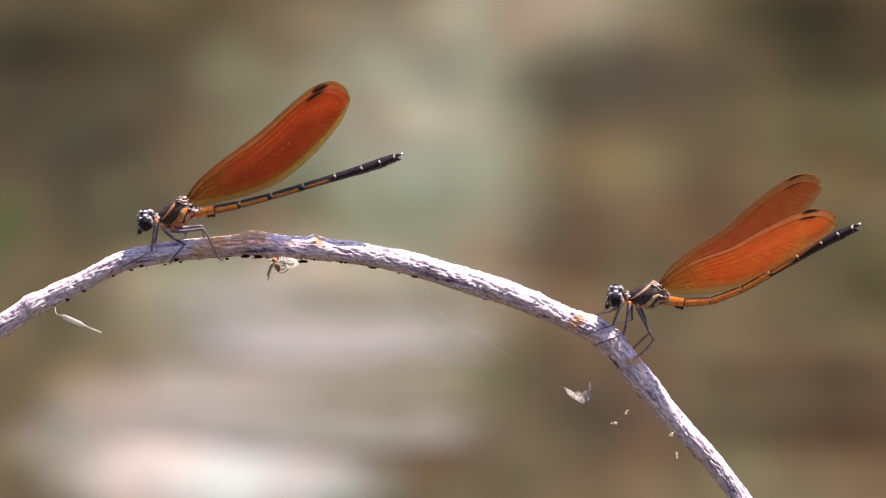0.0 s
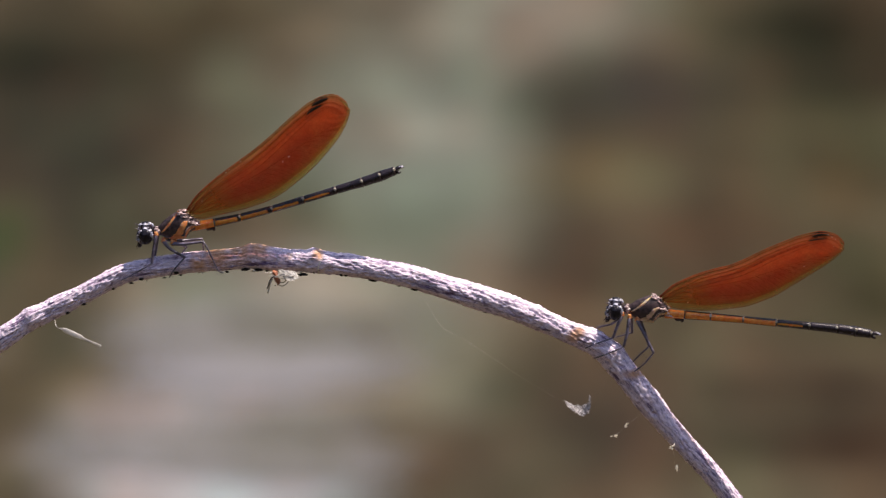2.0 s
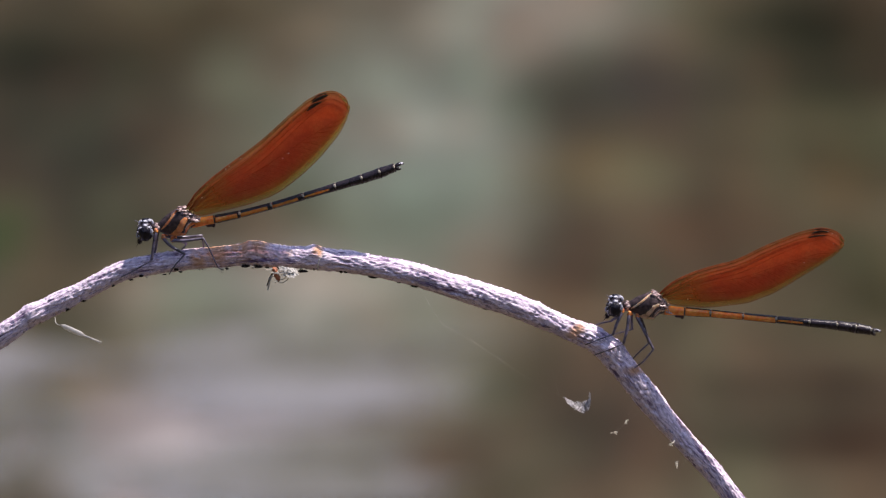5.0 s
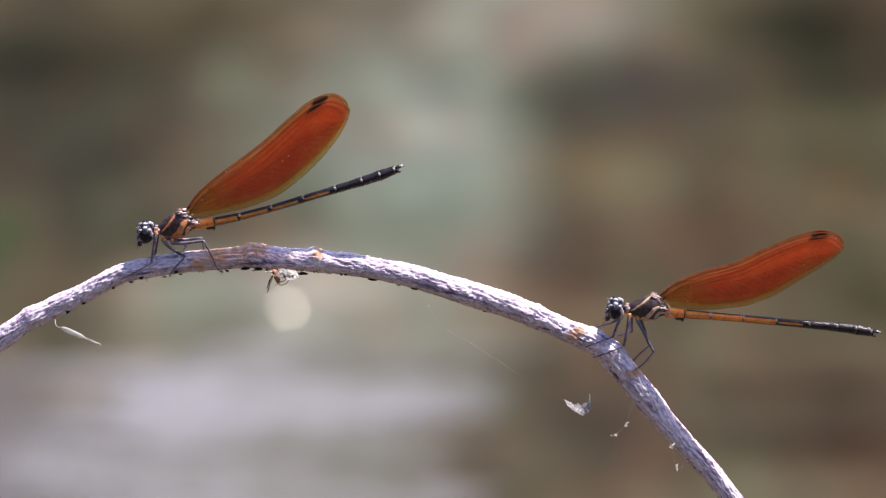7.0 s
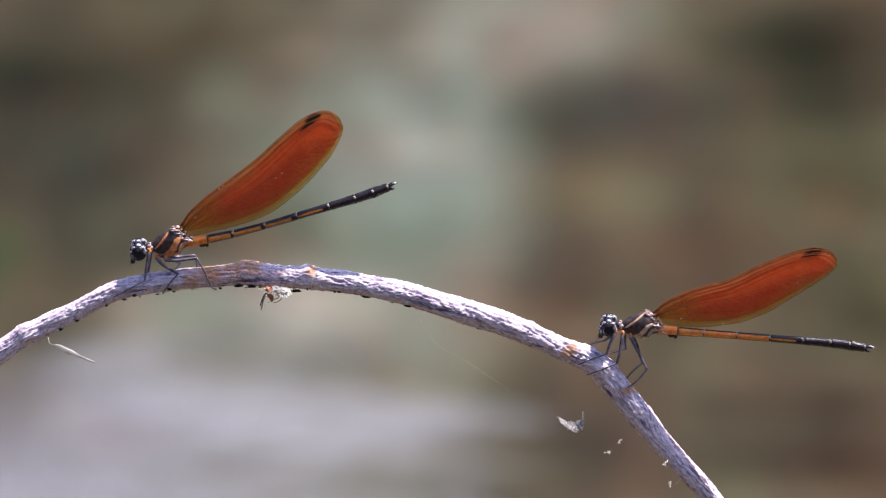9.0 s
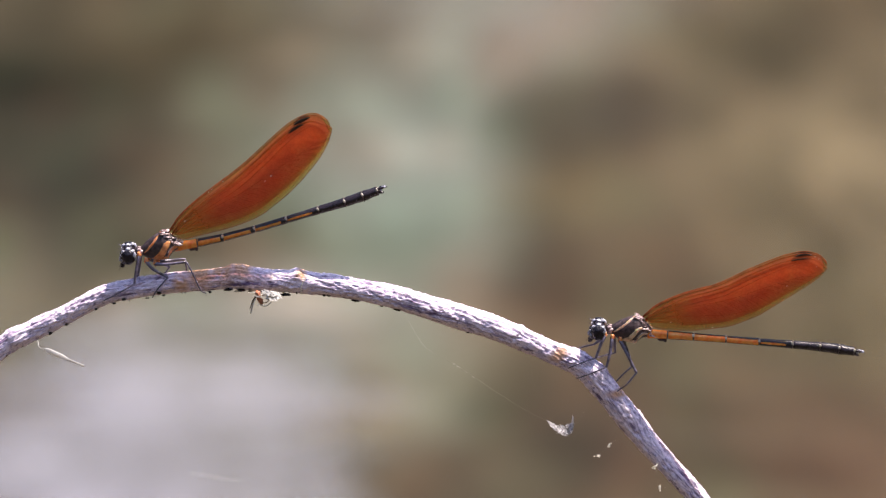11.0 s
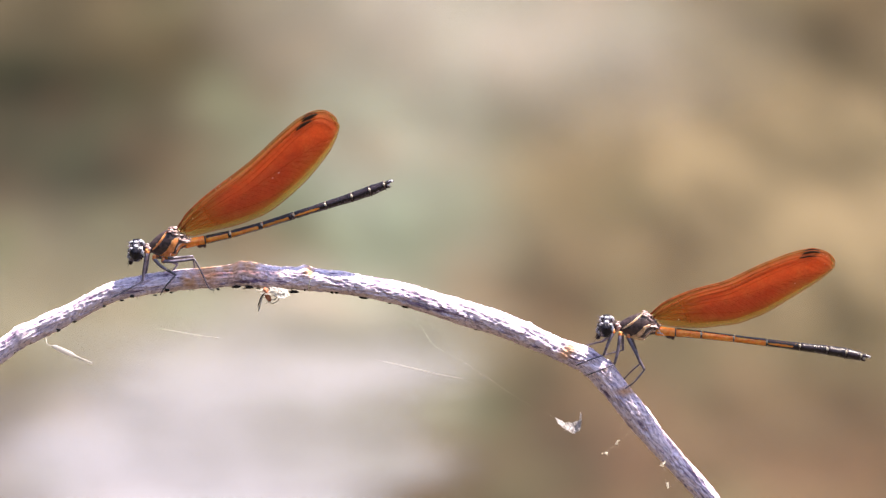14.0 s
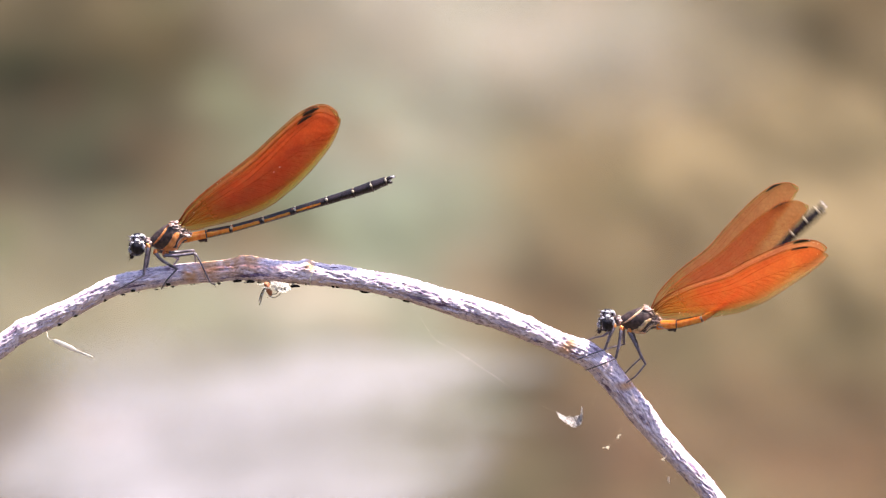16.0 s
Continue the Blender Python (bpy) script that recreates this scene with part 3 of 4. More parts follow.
def build_twig():
    path = smooth_path(TWIG, 34)
    sides = 72
    verts, faces, grain, bare_lit = [], [], [], []
    pts = [spot(p[0], p[1], 6 * math.sin(p[0] * 0.006)) for p in path]
    run = 0.0
    for i, p in enumerate(pts):
        d = (pts[min(i + 1, len(pts) - 1)] - pts[max(i - 1, 0)]).normalized()
        s = Vector((0, 1, 0))
        s = (s - d * s.dot(d)).normalized()
        n = d.cross(s)
        run += (p - pts[i - 1]).length if i else 0
        r = path[i][2] * U
        for k in range(sides):
            a = 2 * math.pi * k / sides
            q = Vector((run * 180, math.cos(a) * 1.1, math.sin(a) * 1.1))
            b = a + 40 * run                             # the furrows wind slowly round the twig
            c, e = math.cos(b), math.sin(b)
            ridge = noise.noise(Vector((run * 170, c * 2.6, e * 2.6)))
            crack = abs(noise.noise(Vector((run * 190, c * 3.6 + 7, e * 3.6))))
            seam = abs(noise.noise(Vector((run * 330, c * 6 + 3, e * 6))))
            grain_lump = noise.noise(Vector((run * 1500, c * 9, e * 9 + 3)))
            grit = noise.noise(Vector((run * 3300, c * 17, e * 17 + 3)))
            rr = r * (1 + 0.08 * noise.noise(q) + 0.07 * ridge - 0.20 * max(0, 0.12 - crack) / 0.12 - 0.10 * max(0, 0.10 - seam) / 0.10 + 0.085 * grain_lump + 0.05 * grit)
            for kx, ky, kr, lift in KNOTS:
                far = math.hypot(path[i][0] - kx, path[i][1] - r / U * math.cos(a) * abs(n.z) - ky) / kr
                if far < 1 and math.sin(a) < 0.5:
                    rr += lift * U * (1 - far * far) ** 2
            verts.append(p + rr * (n * math.cos(a) + s * math.sin(a)))
            grain.append((run, math.cos(a) * r, math.sin(a) * r))
            w = 0.0
            for bx, by, half in BARE_AND_LIT:
                w = max(w, 1 - math.hypot(path[i][0] - bx, 1.1 * (path[i][1] - 16 * math.cos(a) - by)) / half)
            bare_lit.append(max(0.0, min(1.0, 1.6 * w)))
    for i in range(len(pts) - 1):
        for k in range(sides):
            j = (k + 1) % sides
            faces.append((i * sides + k, (i + 1) * sides + k, (i + 1) * sides + j, i * sides + j))
    faces.append(tuple(range(sides)))
    faces.append(tuple((len(pts) - 1) * sides + k for k in range(sides - 1, -1, -1)))
    me = mesh_of("twig", verts, faces, BARK)
    me.attributes.new("grain", "FLOAT_VECTOR", "POINT").data.foreach_set("vector", [c for g in grain for c in g])
    me.attributes.new("bare_lit", "FLOAT", "POINT").data.foreach_set("value", bare_lit)
    twig = tagged(new("twig", me), "arched dry twig with cracked grey-lilac bark over the stream", "twig")
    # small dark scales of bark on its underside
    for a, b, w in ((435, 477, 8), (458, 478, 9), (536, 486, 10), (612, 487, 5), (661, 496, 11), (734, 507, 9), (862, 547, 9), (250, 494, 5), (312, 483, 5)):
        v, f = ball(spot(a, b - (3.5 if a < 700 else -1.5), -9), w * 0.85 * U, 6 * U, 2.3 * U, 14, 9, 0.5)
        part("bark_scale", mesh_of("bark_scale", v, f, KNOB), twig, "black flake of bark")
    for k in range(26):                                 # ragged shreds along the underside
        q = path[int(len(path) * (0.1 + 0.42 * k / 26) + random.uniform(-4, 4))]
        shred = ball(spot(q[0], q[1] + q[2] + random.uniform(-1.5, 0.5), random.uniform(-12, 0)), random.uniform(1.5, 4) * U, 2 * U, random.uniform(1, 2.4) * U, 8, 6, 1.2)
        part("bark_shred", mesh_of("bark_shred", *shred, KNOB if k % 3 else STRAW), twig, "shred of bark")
    return twig


build_twig()


# ---- damselflies ----
# all in plan units about the thorax's middle, x towards the tail, z up, y away from the lens
def unit(points):
    return [Vector(p) * U for p in points]


BODY = [(-50, 0, -14, 5), (-46, 0, -13, 8), (-40, 0, -11, 9.5), (-35, 0, -10, 9), (-25, 0, -8, 16), (-11, 0, -4.5, 22), (0, 0, -1, 24.5), (9, 0, 1.5, 24), (20, 0, 1.5, 16), (29, 0, -1.5, 9.5), (34, 0, -2, 7)]

SKIN = smooth_path(BODY, 6)


def thorax_at(s, a, lift=1.0):
    """A place on the thorax's skin: s from 0 to 1 along it, a from the back (0) round the side (90) to the belly (180)."""
    i = min(int(s * (len(SKIN) - 1)), len(SKIN) - 2)
    f = s * (len(SKIN) - 1) - i
    c = [SKIN[i][k] * (1 - f) + SKIN[i + 1][k] * f for k in range(4)]
    r = c[3] * (1 + (lift - 1) * (1 + 0.3 * noise.noise(Vector((s * 9, a * 0.05, 2)))))
    lo, hi = SKIN[max(i - 1, 0)], SKIN[min(i + 2, len(SKIN) - 1)]
    d = Vector((hi[0] - lo[0], hi[2] - lo[2])).normalized()
    up = r * math.cos(radians(a))
    return Vector((c[0] - d.y * up, -r * 0.72 * math.sin(radians(a)), c[2] + d.x * up)) * U


def ribbon(course, width, flip=1):
    """A raised band on the thorax along (s, angle) controls."""
    path = smooth_path(course, 8)
    v, f = [], []
    for i, (s, a) in enumerate(path):
        taper = math.sin(math.pi * (0.08 + 0.84 * i / (len(path) - 1))) ** 0.5
        for k, (da, lift) in enumerate(((-1, 0.99), (-0.7, 1.03), (0, 1.045), (0.7, 1.03), (1, 0.99))):
            q = thorax_at(max(0, min(1, s)), a + da * width * taper * (1 + 0.5 * noise.noise(Vector((i * 0.35, da * 3, width)))), lift)
            v.append(Vector((q.x, q.y * flip, q.z)))
    for i in range(len(path) - 1):
        for k in range(4):
            f.append((i * 5 + k, i * 5 + k + 1, (i + 1) * 5 + k + 1, (i + 1) * 5 + k))
    return v, f


# a wing's outline: share of its length, leading and trailing edge (plan units)
BROAD_FORE = [(0, 2, -3), (0.046, 9, -13), (0.093, 16, -20), (0.226, 23.7, -38), (0.454, 29.2, -53), (0.57, 34.5, -50), (0.656, 40.3, -45), (0.75, 46, -37), (0.829, 49.5, -28),
              (0.907, 47, -17), (0.957, 40, -7), (0.985, 28, 1), (1.0, 11, 11)]
BROAD_HIND = [(0, 2, -6), (0.046, 8, -20.5), (0.09, 14, -26), (0.168, 19, -36), (0.28, 22, -50), (0.426, 24, -60.5), (0.57, 32.5, -57), (0.656, 39, -51.5), (0.73, 44, -45),
              (0.83, 48, -33), (0.88, 46.5, -25.5), (0.94, 38.5, -13), (0.975, 22, -3), (1.0, 6, 6)]
SLIM_FORE = [(0, 2, -3), (0.046, 10, -13), (0.10, 17, -20), (0.22, 22, -38), (0.33, 21.5, -48), (0.40, 20, -52), (0.47, 22, -52), (0.576, 28.5, -47), (0.68, 33, -39), (0.78, 36, -28),
             (0.86, 35, -21), (0.91, 32, -15), (0.96, 22, -8), (0.985, 12, -5), (1.0, -1, -1)]
SLIM_HIND = [(0, 2, -6), (0.05, 9, -20), (0.117, 16, -31), (0.22, 21.3, -44), (0.33, 20.8, -52), (0.417, 19.6, -57), (0.50, 22.4, -55.5), (0.574, 27.6, -53), (0.68, 32.4, -43), (0.80, 35, -31),
             (0.9, 31, -20), (0.96, 19, -11), (1.0, -2, -2)]


def wing_meshes(length, outline, mark_at, mark_wide, edge):
    """Membrane, veins and dark mark, root at the origin, tip towards +x, leading edge up."""
    n, m = 180, 27
    row = [1 - (1 - k / (n - 1)) ** 1.5 for k in range(n)]
    v, f = [], []
    share, upper, lower = np.array(smooth_path(outline, 10)).T

    def skin(t, q, off=0.0):
        up, lo = np.interp(t, share, upper), np.interp(t, share, lower)
        fan = t - 0.13 * (1 - q / 0.7)                  # where the pleat through this place leaves the middle vein
        pleat = 0.21 * math.sin(fan * 190 + 5 * noise.noise(Vector((fan * 14, q * 2, length)))) * min(1, 4 * t) * max(0.0, 1 - (q / 0.75) ** 3) + 2.5 * math.sin(t * 4)
        return Vector((t * length, pleat + off, 0.965 * (lo + (up - lo) * q))) * U
    for t in row:
        for k in range(m):
            v.append(skin(t, k / (m - 1)))
    for i in range(n - 1):
        for k in range(m - 1):
            f.append((i * m + k, (i + 1) * m + k, (i + 1) * m + k + 1, i * m + k + 1))
    membrane = mesh_of("membrane", v, f, WING)
    root = membrane.attributes.new("reach", "FLOAT", "POINT")
    root.data.foreach_set("value", [t for t in row for _ in range(m)])
    core = membrane.attributes.new("core", "FLOAT", "POINT")
    core.data.foreach_set("value", [min(1.0, (2.6 + 3.6 * t) * (k / (m - 1)), 18.0 * (1 - k / (m - 1)), 36 * (1 - t), 0.06 + 3 * t) for t in row for k in range(m)])
    veins = []

    def vein(course, r, thin=0.4):
        pts = [skin(min(0.999, a), q) for a, q in course]
        veins.append(tube(pts, [r * U * (1 - (1 - thin) * k / (len(pts) - 1)) for k in range(len(pts))], 5))
    along = [k / 44 for k in range(45)]
    vein([(1 - (1 - a) ** 1.7, 1.0) for a in along], edge, 0.6)              # leading edge
    vein([(1 - (1 - a) ** 1.7, 0.0) for a in along], 0.3, 0.9)             # trailing edge
    vein([(a * 0.9, 0.90 - 0.02 * a) for a in along], 0.38)
    vein([(0.02 + a * 0.9, 0.76 + 0.06 * a) for a in along], 0.45)
    vein([(0.02 + a * 0.6, 0.6 - 0.45 * a) for a in along], 0.36)
    vein([(0.02 + a * 0.36, 0.45 - 0.34 * a) for a in along], 0.34)
    vein([(0.2 + a * 0.74, 0.70 - 0.42 * a * a) for a in along], 0.32)
    for j in range(34):                                                     # curved veins to the trailing edge
        s0 = 0.16 + 0.74 * j / 34
        q0 = 0.70 - 0.42 * max(0, (s0 - 0.2) / 0.74) ** 2 - 0.05 * (j % 2)
        vein([(min(0.985, s0 + 0.15 * a - 0.06 * a * a), q0 * (1 - a)) for a in along[::5]], 0.17, 0.8)
    for j in range(40):                                                     # short cross veins behind the leading edge
        s0 = 0.1 + 0.76 * j / 40
        vein([(s0, 1.0), (s0 + 0.004, 0.89)], 0.15, 1)
    veins = mesh_of("wing_vein", *joined(veins), VEIN)
    v, f, cnt = [], [], 20
    for i in range(cnt):
        t = mark_at + 0.09 * i / (cnt - 1)
        slim = mark_wide * math.sin(math.pi * (0.03 + 0.94 * i / (cnt - 1))) ** 0.7
        for q in (0.98 - mark_wide / 2 - slim / 2, 0.98 - mark_wide / 2 + slim / 2):
            for off in (-1.5, 1.5):
                v.append(skin(t, q, off))
    for i in range(cnt - 1):
        a, b = i * 4, (i + 1) * 4
        f += [(a, b, b + 2, a + 2), (a + 1, a + 3, b + 3, b + 1), (a, a + 1, b + 1, b), (a + 2, b + 2, b + 3, a + 3)]
    mark = mesh_of("wing_mark", v, f, STIGMA, False)
    return membrane, veins, mark


BROAD_WINGS = wing_meshes(347, BROAD_FORE, 0.845, 0.085, 1.0), wing_meshes(342, BROAD_HIND, 0.80, 0.055, 0.7)          # fore and hind
SLIM_WINGS = wing_meshes(341, SLIM_FORE, 0.85, 0.075, 1.0), wing_meshes(335, SLIM_HIND, 0.83, 0.035, 0.7)
SEGMENTS = [37, 46, 58, 59, 59, 49, 34, 27]         # lengths of the abdomen's joints
GIRTH = [8.6, 7.4, 6.5, 6.0, 6.4, 7.2, 8.4, 9.4, 7.6]


def segment_meshes(width, cuffs):
    """width: how far the orange reaches up and down the flanks (degrees); cuffs: whether the joints end in black."""
    made = []
    for i, ln in enumerate(SEGMENTS):
        xs = [0, 0.03, 0.1, 0.5, 0.9, 0.97, 1.0]
        wob = [0.86, 1.0, 1.03, 0.97, 1.02, 1.04, 0.88]
        rad = [(GIRTH[i] * (1 - x) + GIRTH[i + 1] * x) * w * U for x, w in zip(xs, wob)]
        core = mesh_of("segment", *tube(unit([(x * ln, 0, 0) for x in xs]), rad, 16), ORANGE if i < 4 else BLACK)
        extra = []
        if i in (1, 2, 3):                                                   # black back and belly, black end
            top, low = width[i - 1]
            bands = [("back_stripe", -(90 - top), 90 - top), ("belly_stripe", 90 + low, 270 - low)]
        elif i == 4:                                                         # a last streak of orange on black
            bands = [("flank", 74, 106), ("flank", 254, 286)]
        else:
            bands = []
        for nm, a0, a1 in bands:
            v, f = [], []
            for k in range(15):
                x = 0.02 + (0.76 if i == 4 else 0.95) * k / 14
                r = (GIRTH[i] * (1 - x) + GIRTH[i + 1] * x) * 1.06
                slim = math.sin(math.pi * (0.1 + 0.8 * k / 14)) ** 0.4 if i == 4 else 1 + 0.12 * noise.noise(Vector((k * 0.7, i, a0)))
                for q in range(7):
                    a = (a0 + a1) / 2 + (a1 - a0) / 2 * slim * (-1 + q / 3)
                    v.append(Vector((x * ln, -r * math.sin(radians(a)), r * math.cos(radians(a)))) * U)
            for k in range(14):
                for q in range(6):
                    f.append((k * 7 + q, k * 7 + q + 1, k * 7 + q + 8, k * 7 + q + 7))
            extra.append((nm, mesh_of(nm, v, f, ORANGE if i == 4 else BLACK)))
        if cuffs and i in (1, 2, 3):
            cuff = 4 + 2.5 * i
            extra.append(("end_band", mesh_of("end_band", *tube(unit([(ln - cuff, 0, 0), (ln - cuff + 1, 0, 0), (ln - 2, 0, 0)]), [GIRTH[i + 1] * U * w for w in (1.0, 1.09, 1.07)], 16), BLACK)))
        ring = mesh_of("joint_ring", *tube(unit([(ln - 3.2, 0, 0), (ln - 2.4, 0, 0), (ln - 1.0, 0, 0), (ln - 0.2, 0, 0)]),
                                           [GIRTH[i + 1] * U * w for w in (0.9, 1.1, 1.12, 0.9)], 16), DARK)
        extra.append(("joint_ring", ring))
        if 0 < i < 8:
            for y in (-1, 1):
                dot = ball(Vector((ln - 1.5, y * GIRTH[i + 1] * 0.95, GIRTH[i + 1] * 0.45)) * U, 2.2 * U, 1.4 * U, 3.0 * U, 10, 6, 0.6)
                extra.append(("joint_dot", mesh_of("joint_dot", *dot, PALE)))
        if i == 0:
            hook = joined([ball(Vector((26, 0, -9)) * U, 7 * U, 4 * U, 3.4 * U, 10, 7, 0.4), ball(Vector((32, 0, -10)) * U, 3.5 * U, 3 * U, 4 * U, 10, 7, 0.4)])
            extra.append(("belly_hook", mesh_of("belly_hook", *hook, DARK)))
        made.append((core, extra))
    pieces = [tube(unit([(0, y * 3, 1), (6, y * 4.5, 3), (12, y * 4, 3), (17, y * 1.5, 1)]), [r * U for r in (2.6, 2.4, 2.0, 0.8)], 8) for y in (-1, 1)]
    pieces.append(tube(unit([(0, 0, -3), (6, 0, -6), (9, 0, -6)]), [r * U for r in (3, 2.2, 0.8)], 8))
    made.append((mesh_of("claspers", *joined(pieces), BLACK), [("clasper_tip", mesh_of("clasper_tip", *joined([ball(unit([(11, -4, 3)])[0], 5 * U, 2 * U, 2.6 * U, 12, 8, 0.6), ball(unit([(5, -4.5, 0)])[0], 3 * U, 1.5 * U, 2 * U, 10, 6, 0.6)]), SLATE))]))
    return made


DARK_TAIL = segment_meshes(((34, 34), (26, 31), (17, 27)), True)
ORANGE_TAIL = segment_meshes(((60, 56), (56, 54), (42, 48)), False)
HIP = (27, -2)                                     # where the abdomen starts
WING_ROOT = (12, 22)
NECK = (-48, -14)


def abdomen_poses(base, tip, side=0.0, hook=0.0):
    """Poses of the abdomen's joints, bending from the base's rise to the tip's, swung to the lens's side, its last joints hooked up (degrees)."""
    x, y, z, out = HIP[0], 0.0, HIP[1], []
    for i, ln in enumerate(SEGMENTS + [16]):
        k = min(1.0, i / 3)
        a = base + (tip - base) * (k * k * (3 - 2 * k)) + hook * min(1.0, max(0, i - 5) / 2)
        out.append(pose(x * U, y * U, z * U, 0, -a, -side))
        flat = ln * math.cos(radians(a))
        x, y, z = x + flat * math.cos(radians(side)), y - flat * math.sin(radians(side)), z + ln * math.sin(radians(a))
    return out


# far fore, far hind, near fore, near hind: slip across, rest angle
LEAN = -7                                          # the folded wings lean a little towards the lens
WINGS = [(9, 33.1), (5, 32.9), (-5, 32.8), (-9, 32.8)]


def wing_pose(i, swing=0.0, gape=0.0):
    """swing: the wing's rise over its rest; gape: how far the pairs have parted (degrees)."""
    y, rest = WINGS[i]
    drop = 0 if i % 2 == 0 else 1
    side = 1 if y > 0 else -1
    return pose((WING_ROOT[0] + drop * 6) * U, y * U * 0.6, (WING_ROOT[1] - drop * 3) * U, 0, -(rest + swing), 0) @ pose(0, 0, 0, -LEAN - side * (1.2 + 0.35 * gape), 0, side * gape * 0.6)


def leg_mesh(name, points, thick, thin):
    """A thigh, or a shin and foot, through its joints, with fine bristles."""
    pts = [Vector(p) for p in smooth_path([tuple(p) for p in points], 6)]
    n = len(pts)
    rad = [(thick + (thin - thick) * i / (n - 1)) * U for i in range(n)]
    pieces = [tube([p * U for p in pts], rad, 8), ball(pts[0] * U, thick * U, thick * U, thick * U, 10, 7)]
    for i in range(2, n - 2 if name == "shin" else 0):
        d = (pts[i + 1] - pts[i]).normalized()
        for s in (-1, 1):
            side = d.cross(Vector((0, 1, 0.2))) * s
            pieces.append(tube([pts[i] * U, (pts[i] + side * 6 + d * 7) * U], [0.2 * U, 0.08 * U], 4))
    return mesh_of(name, *joined(pieces), LEG)


def damselfly(where, turn, legs, label, head_turn, wing_set, tail_set, stripes, broad):
    """legs: six lists of joints in plan units of the whole place (across, down, beyond)."""
    fly = tagged(new("damselfly"), label, "damselfly", "damselflies on the twig")
    fly.empty_display_size = 0.002
    fly.matrix_basis = Matrix.Translation(spot(*where)) @ pose(0, 0, 0, 0, turn, 0)
    inv = fly.matrix_basis.inverted()
    thorax = part("thorax", mesh_of("thorax", *tube(unit([p[:3] for p in SKIN]), [p[3] * U for p in SKIN], 32, 0.72), DARK), fly, "black thorax with orange stripes")
    for flip in (1, -1):
        part("stripe", mesh_of("stripe", *ribbon([(0.33, 104), (0.40, 80), (0.48, 58), (0.57, 36), (0.66, 14)], 8.5, flip), stripes), thorax, "pale shoulder stripe")
        part("stripe", mesh_of("stripe", *ribbon([(0.45, 146), (0.53, 127), (0.61, 106), (0.75, 74)], broad, flip), stripes), thorax, "broad flank stripe")
        part("stripe", mesh_of("stripe", *ribbon([(0.70, 140), (0.79, 114), (0.88, 92)], broad * 0.85, flip), stripes), thorax, "hind flank stripe")
        part("stripe", mesh_of("stripe", *ribbon([(0.60, 148), (0.68, 126), (0.78, 98), (0.84, 80)], 4.0, flip), SHINE), thorax, "pinkish seam")
        part("stripe", mesh_of("stripe", *ribbon([(0.86, 150), (0.93, 128), (0.99, 100)], broad * 1.2, flip), stripes), thorax, "pale hind edge")
    collar = [ball(thorax_at(q, a, 0.85), w * U, 3 * U, h * U, 10, 7, 0.7) for q, a, w, h in ((0.20, 60, 4.5, 3), (0.23, 100, 4, 3.5), (0.19, 130, 3, 4), (0.28, 84, 3, 2.4), (0.22, 20, 4, 2), (0.2, -60, 4, 3), (0.24, -100, 4, 3))]
    part("collar", mesh_of("collar", *joined(collar), SHINE), thorax, "pinkish lobes of the collar behind the head")
    lumps = []
    for k in range(150):                                # small hard plates round the wing roots
        q, across, r = random.random(), random.uniform(-1, 1), random.uniform(1.1, 3.6)
        lumps.append(ball(Vector((1 + 34 * q + random.gauss(0, 2), across * (15 - 6 * q), 27.5 - 24 * q - 8 * across * across + random.gauss(0, 1.0))) * U, r * random.uniform(0.9, 2.2) * U, r * 0.9 * U, r * random.uniform(0.35, 0.8) * U, 8, 6, 1.4))
    part("wing_hinge", mesh_of("wing_hinge", *joined(lumps), SHINE), thorax, "knobbly pinkish wing hinges")
    # head, turned about the neck
    hx, hz = NECK
    part("belly_patch", mesh_of("belly_patch", *ribbon([(0.42, 150), (0.55, 150), (0.7, 146)], 12), stripes), thorax, "buff patch above the legs")
    snug = 0.9 * U
    head_v = joined([ball(Vector((-13, 0, 2)) * snug, 12 * snug, 19 * snug, 13 * snug, 24, 14, 0.15), ball(Vector((-22, 0, -9)) * snug, 10 * snug, 13 * snug, 13 * snug, 18, 12, 0.3),
                     ball(Vector((-4, 0, 0)) * snug, 9 * snug, 9 * snug, 8 * snug, 14, 9, 0.2), ball(Vector((-26, 0, -1)) * snug, 5 * snug, 9 * snug, 6 * snug, 14, 9, 0.4)])
    head = part("head", mesh_of("head", *head_v, BLACK), fly, "glossy black head", pose(hx * U, 0, hz * U, 16, head_turn, 0))
    for y in (-1, 1):
        part("eye", mesh_of("eye", *ball(Vector((-13, y * 17, 1)) * snug, 13.5 * snug, 12 * snug, 15.5 * snug, 28, 18, 0.12), EYE_MAT), head, "dark bulging eye")
        part("antenna", mesh_of("antenna", *tube([Vector(p) * snug for p in ((-23, y * 6, 10), (-28, y * 8, 15), (-33, y * 10, 18))], [1.5 * snug, 0.8 * snug, 0.4 * snug], 6), LEG), head)
        spots = [ball(Vector(p) * snug, w * snug, w * snug, h * snug, 10, 7, 0.8) for p, w, h in (((-29, y * 7, -3), 2.2, 4), ((-31, y * 4, -11), 2.0, 2.4), ((-27, y * 13, -8), 2.2, 3.4), ((-25, y * 9, 8), 2.6, 1.8))]
        part("cheek", mesh_of("cheek", *joined(spots), SLATE), head, "pale bluish spots on the face")
        # pale lumps: bloom, and highlights of the glossy head put into colour
        rims = [ball(Vector(p) * snug, w * snug, w * snug, h * snug, 10, 7, 0.8) for p, w, h in (((-2, y * 20, 5), 4.2, 6.0), ((-6, y * 15, 12), 4.8, 3.2), ((-13, y * 9, 14), 4.6, 2.6), ((-1, y * 12, -6), 2.8, 4.6), ((-22, y * 14, 12), 3.4, 2.6))]
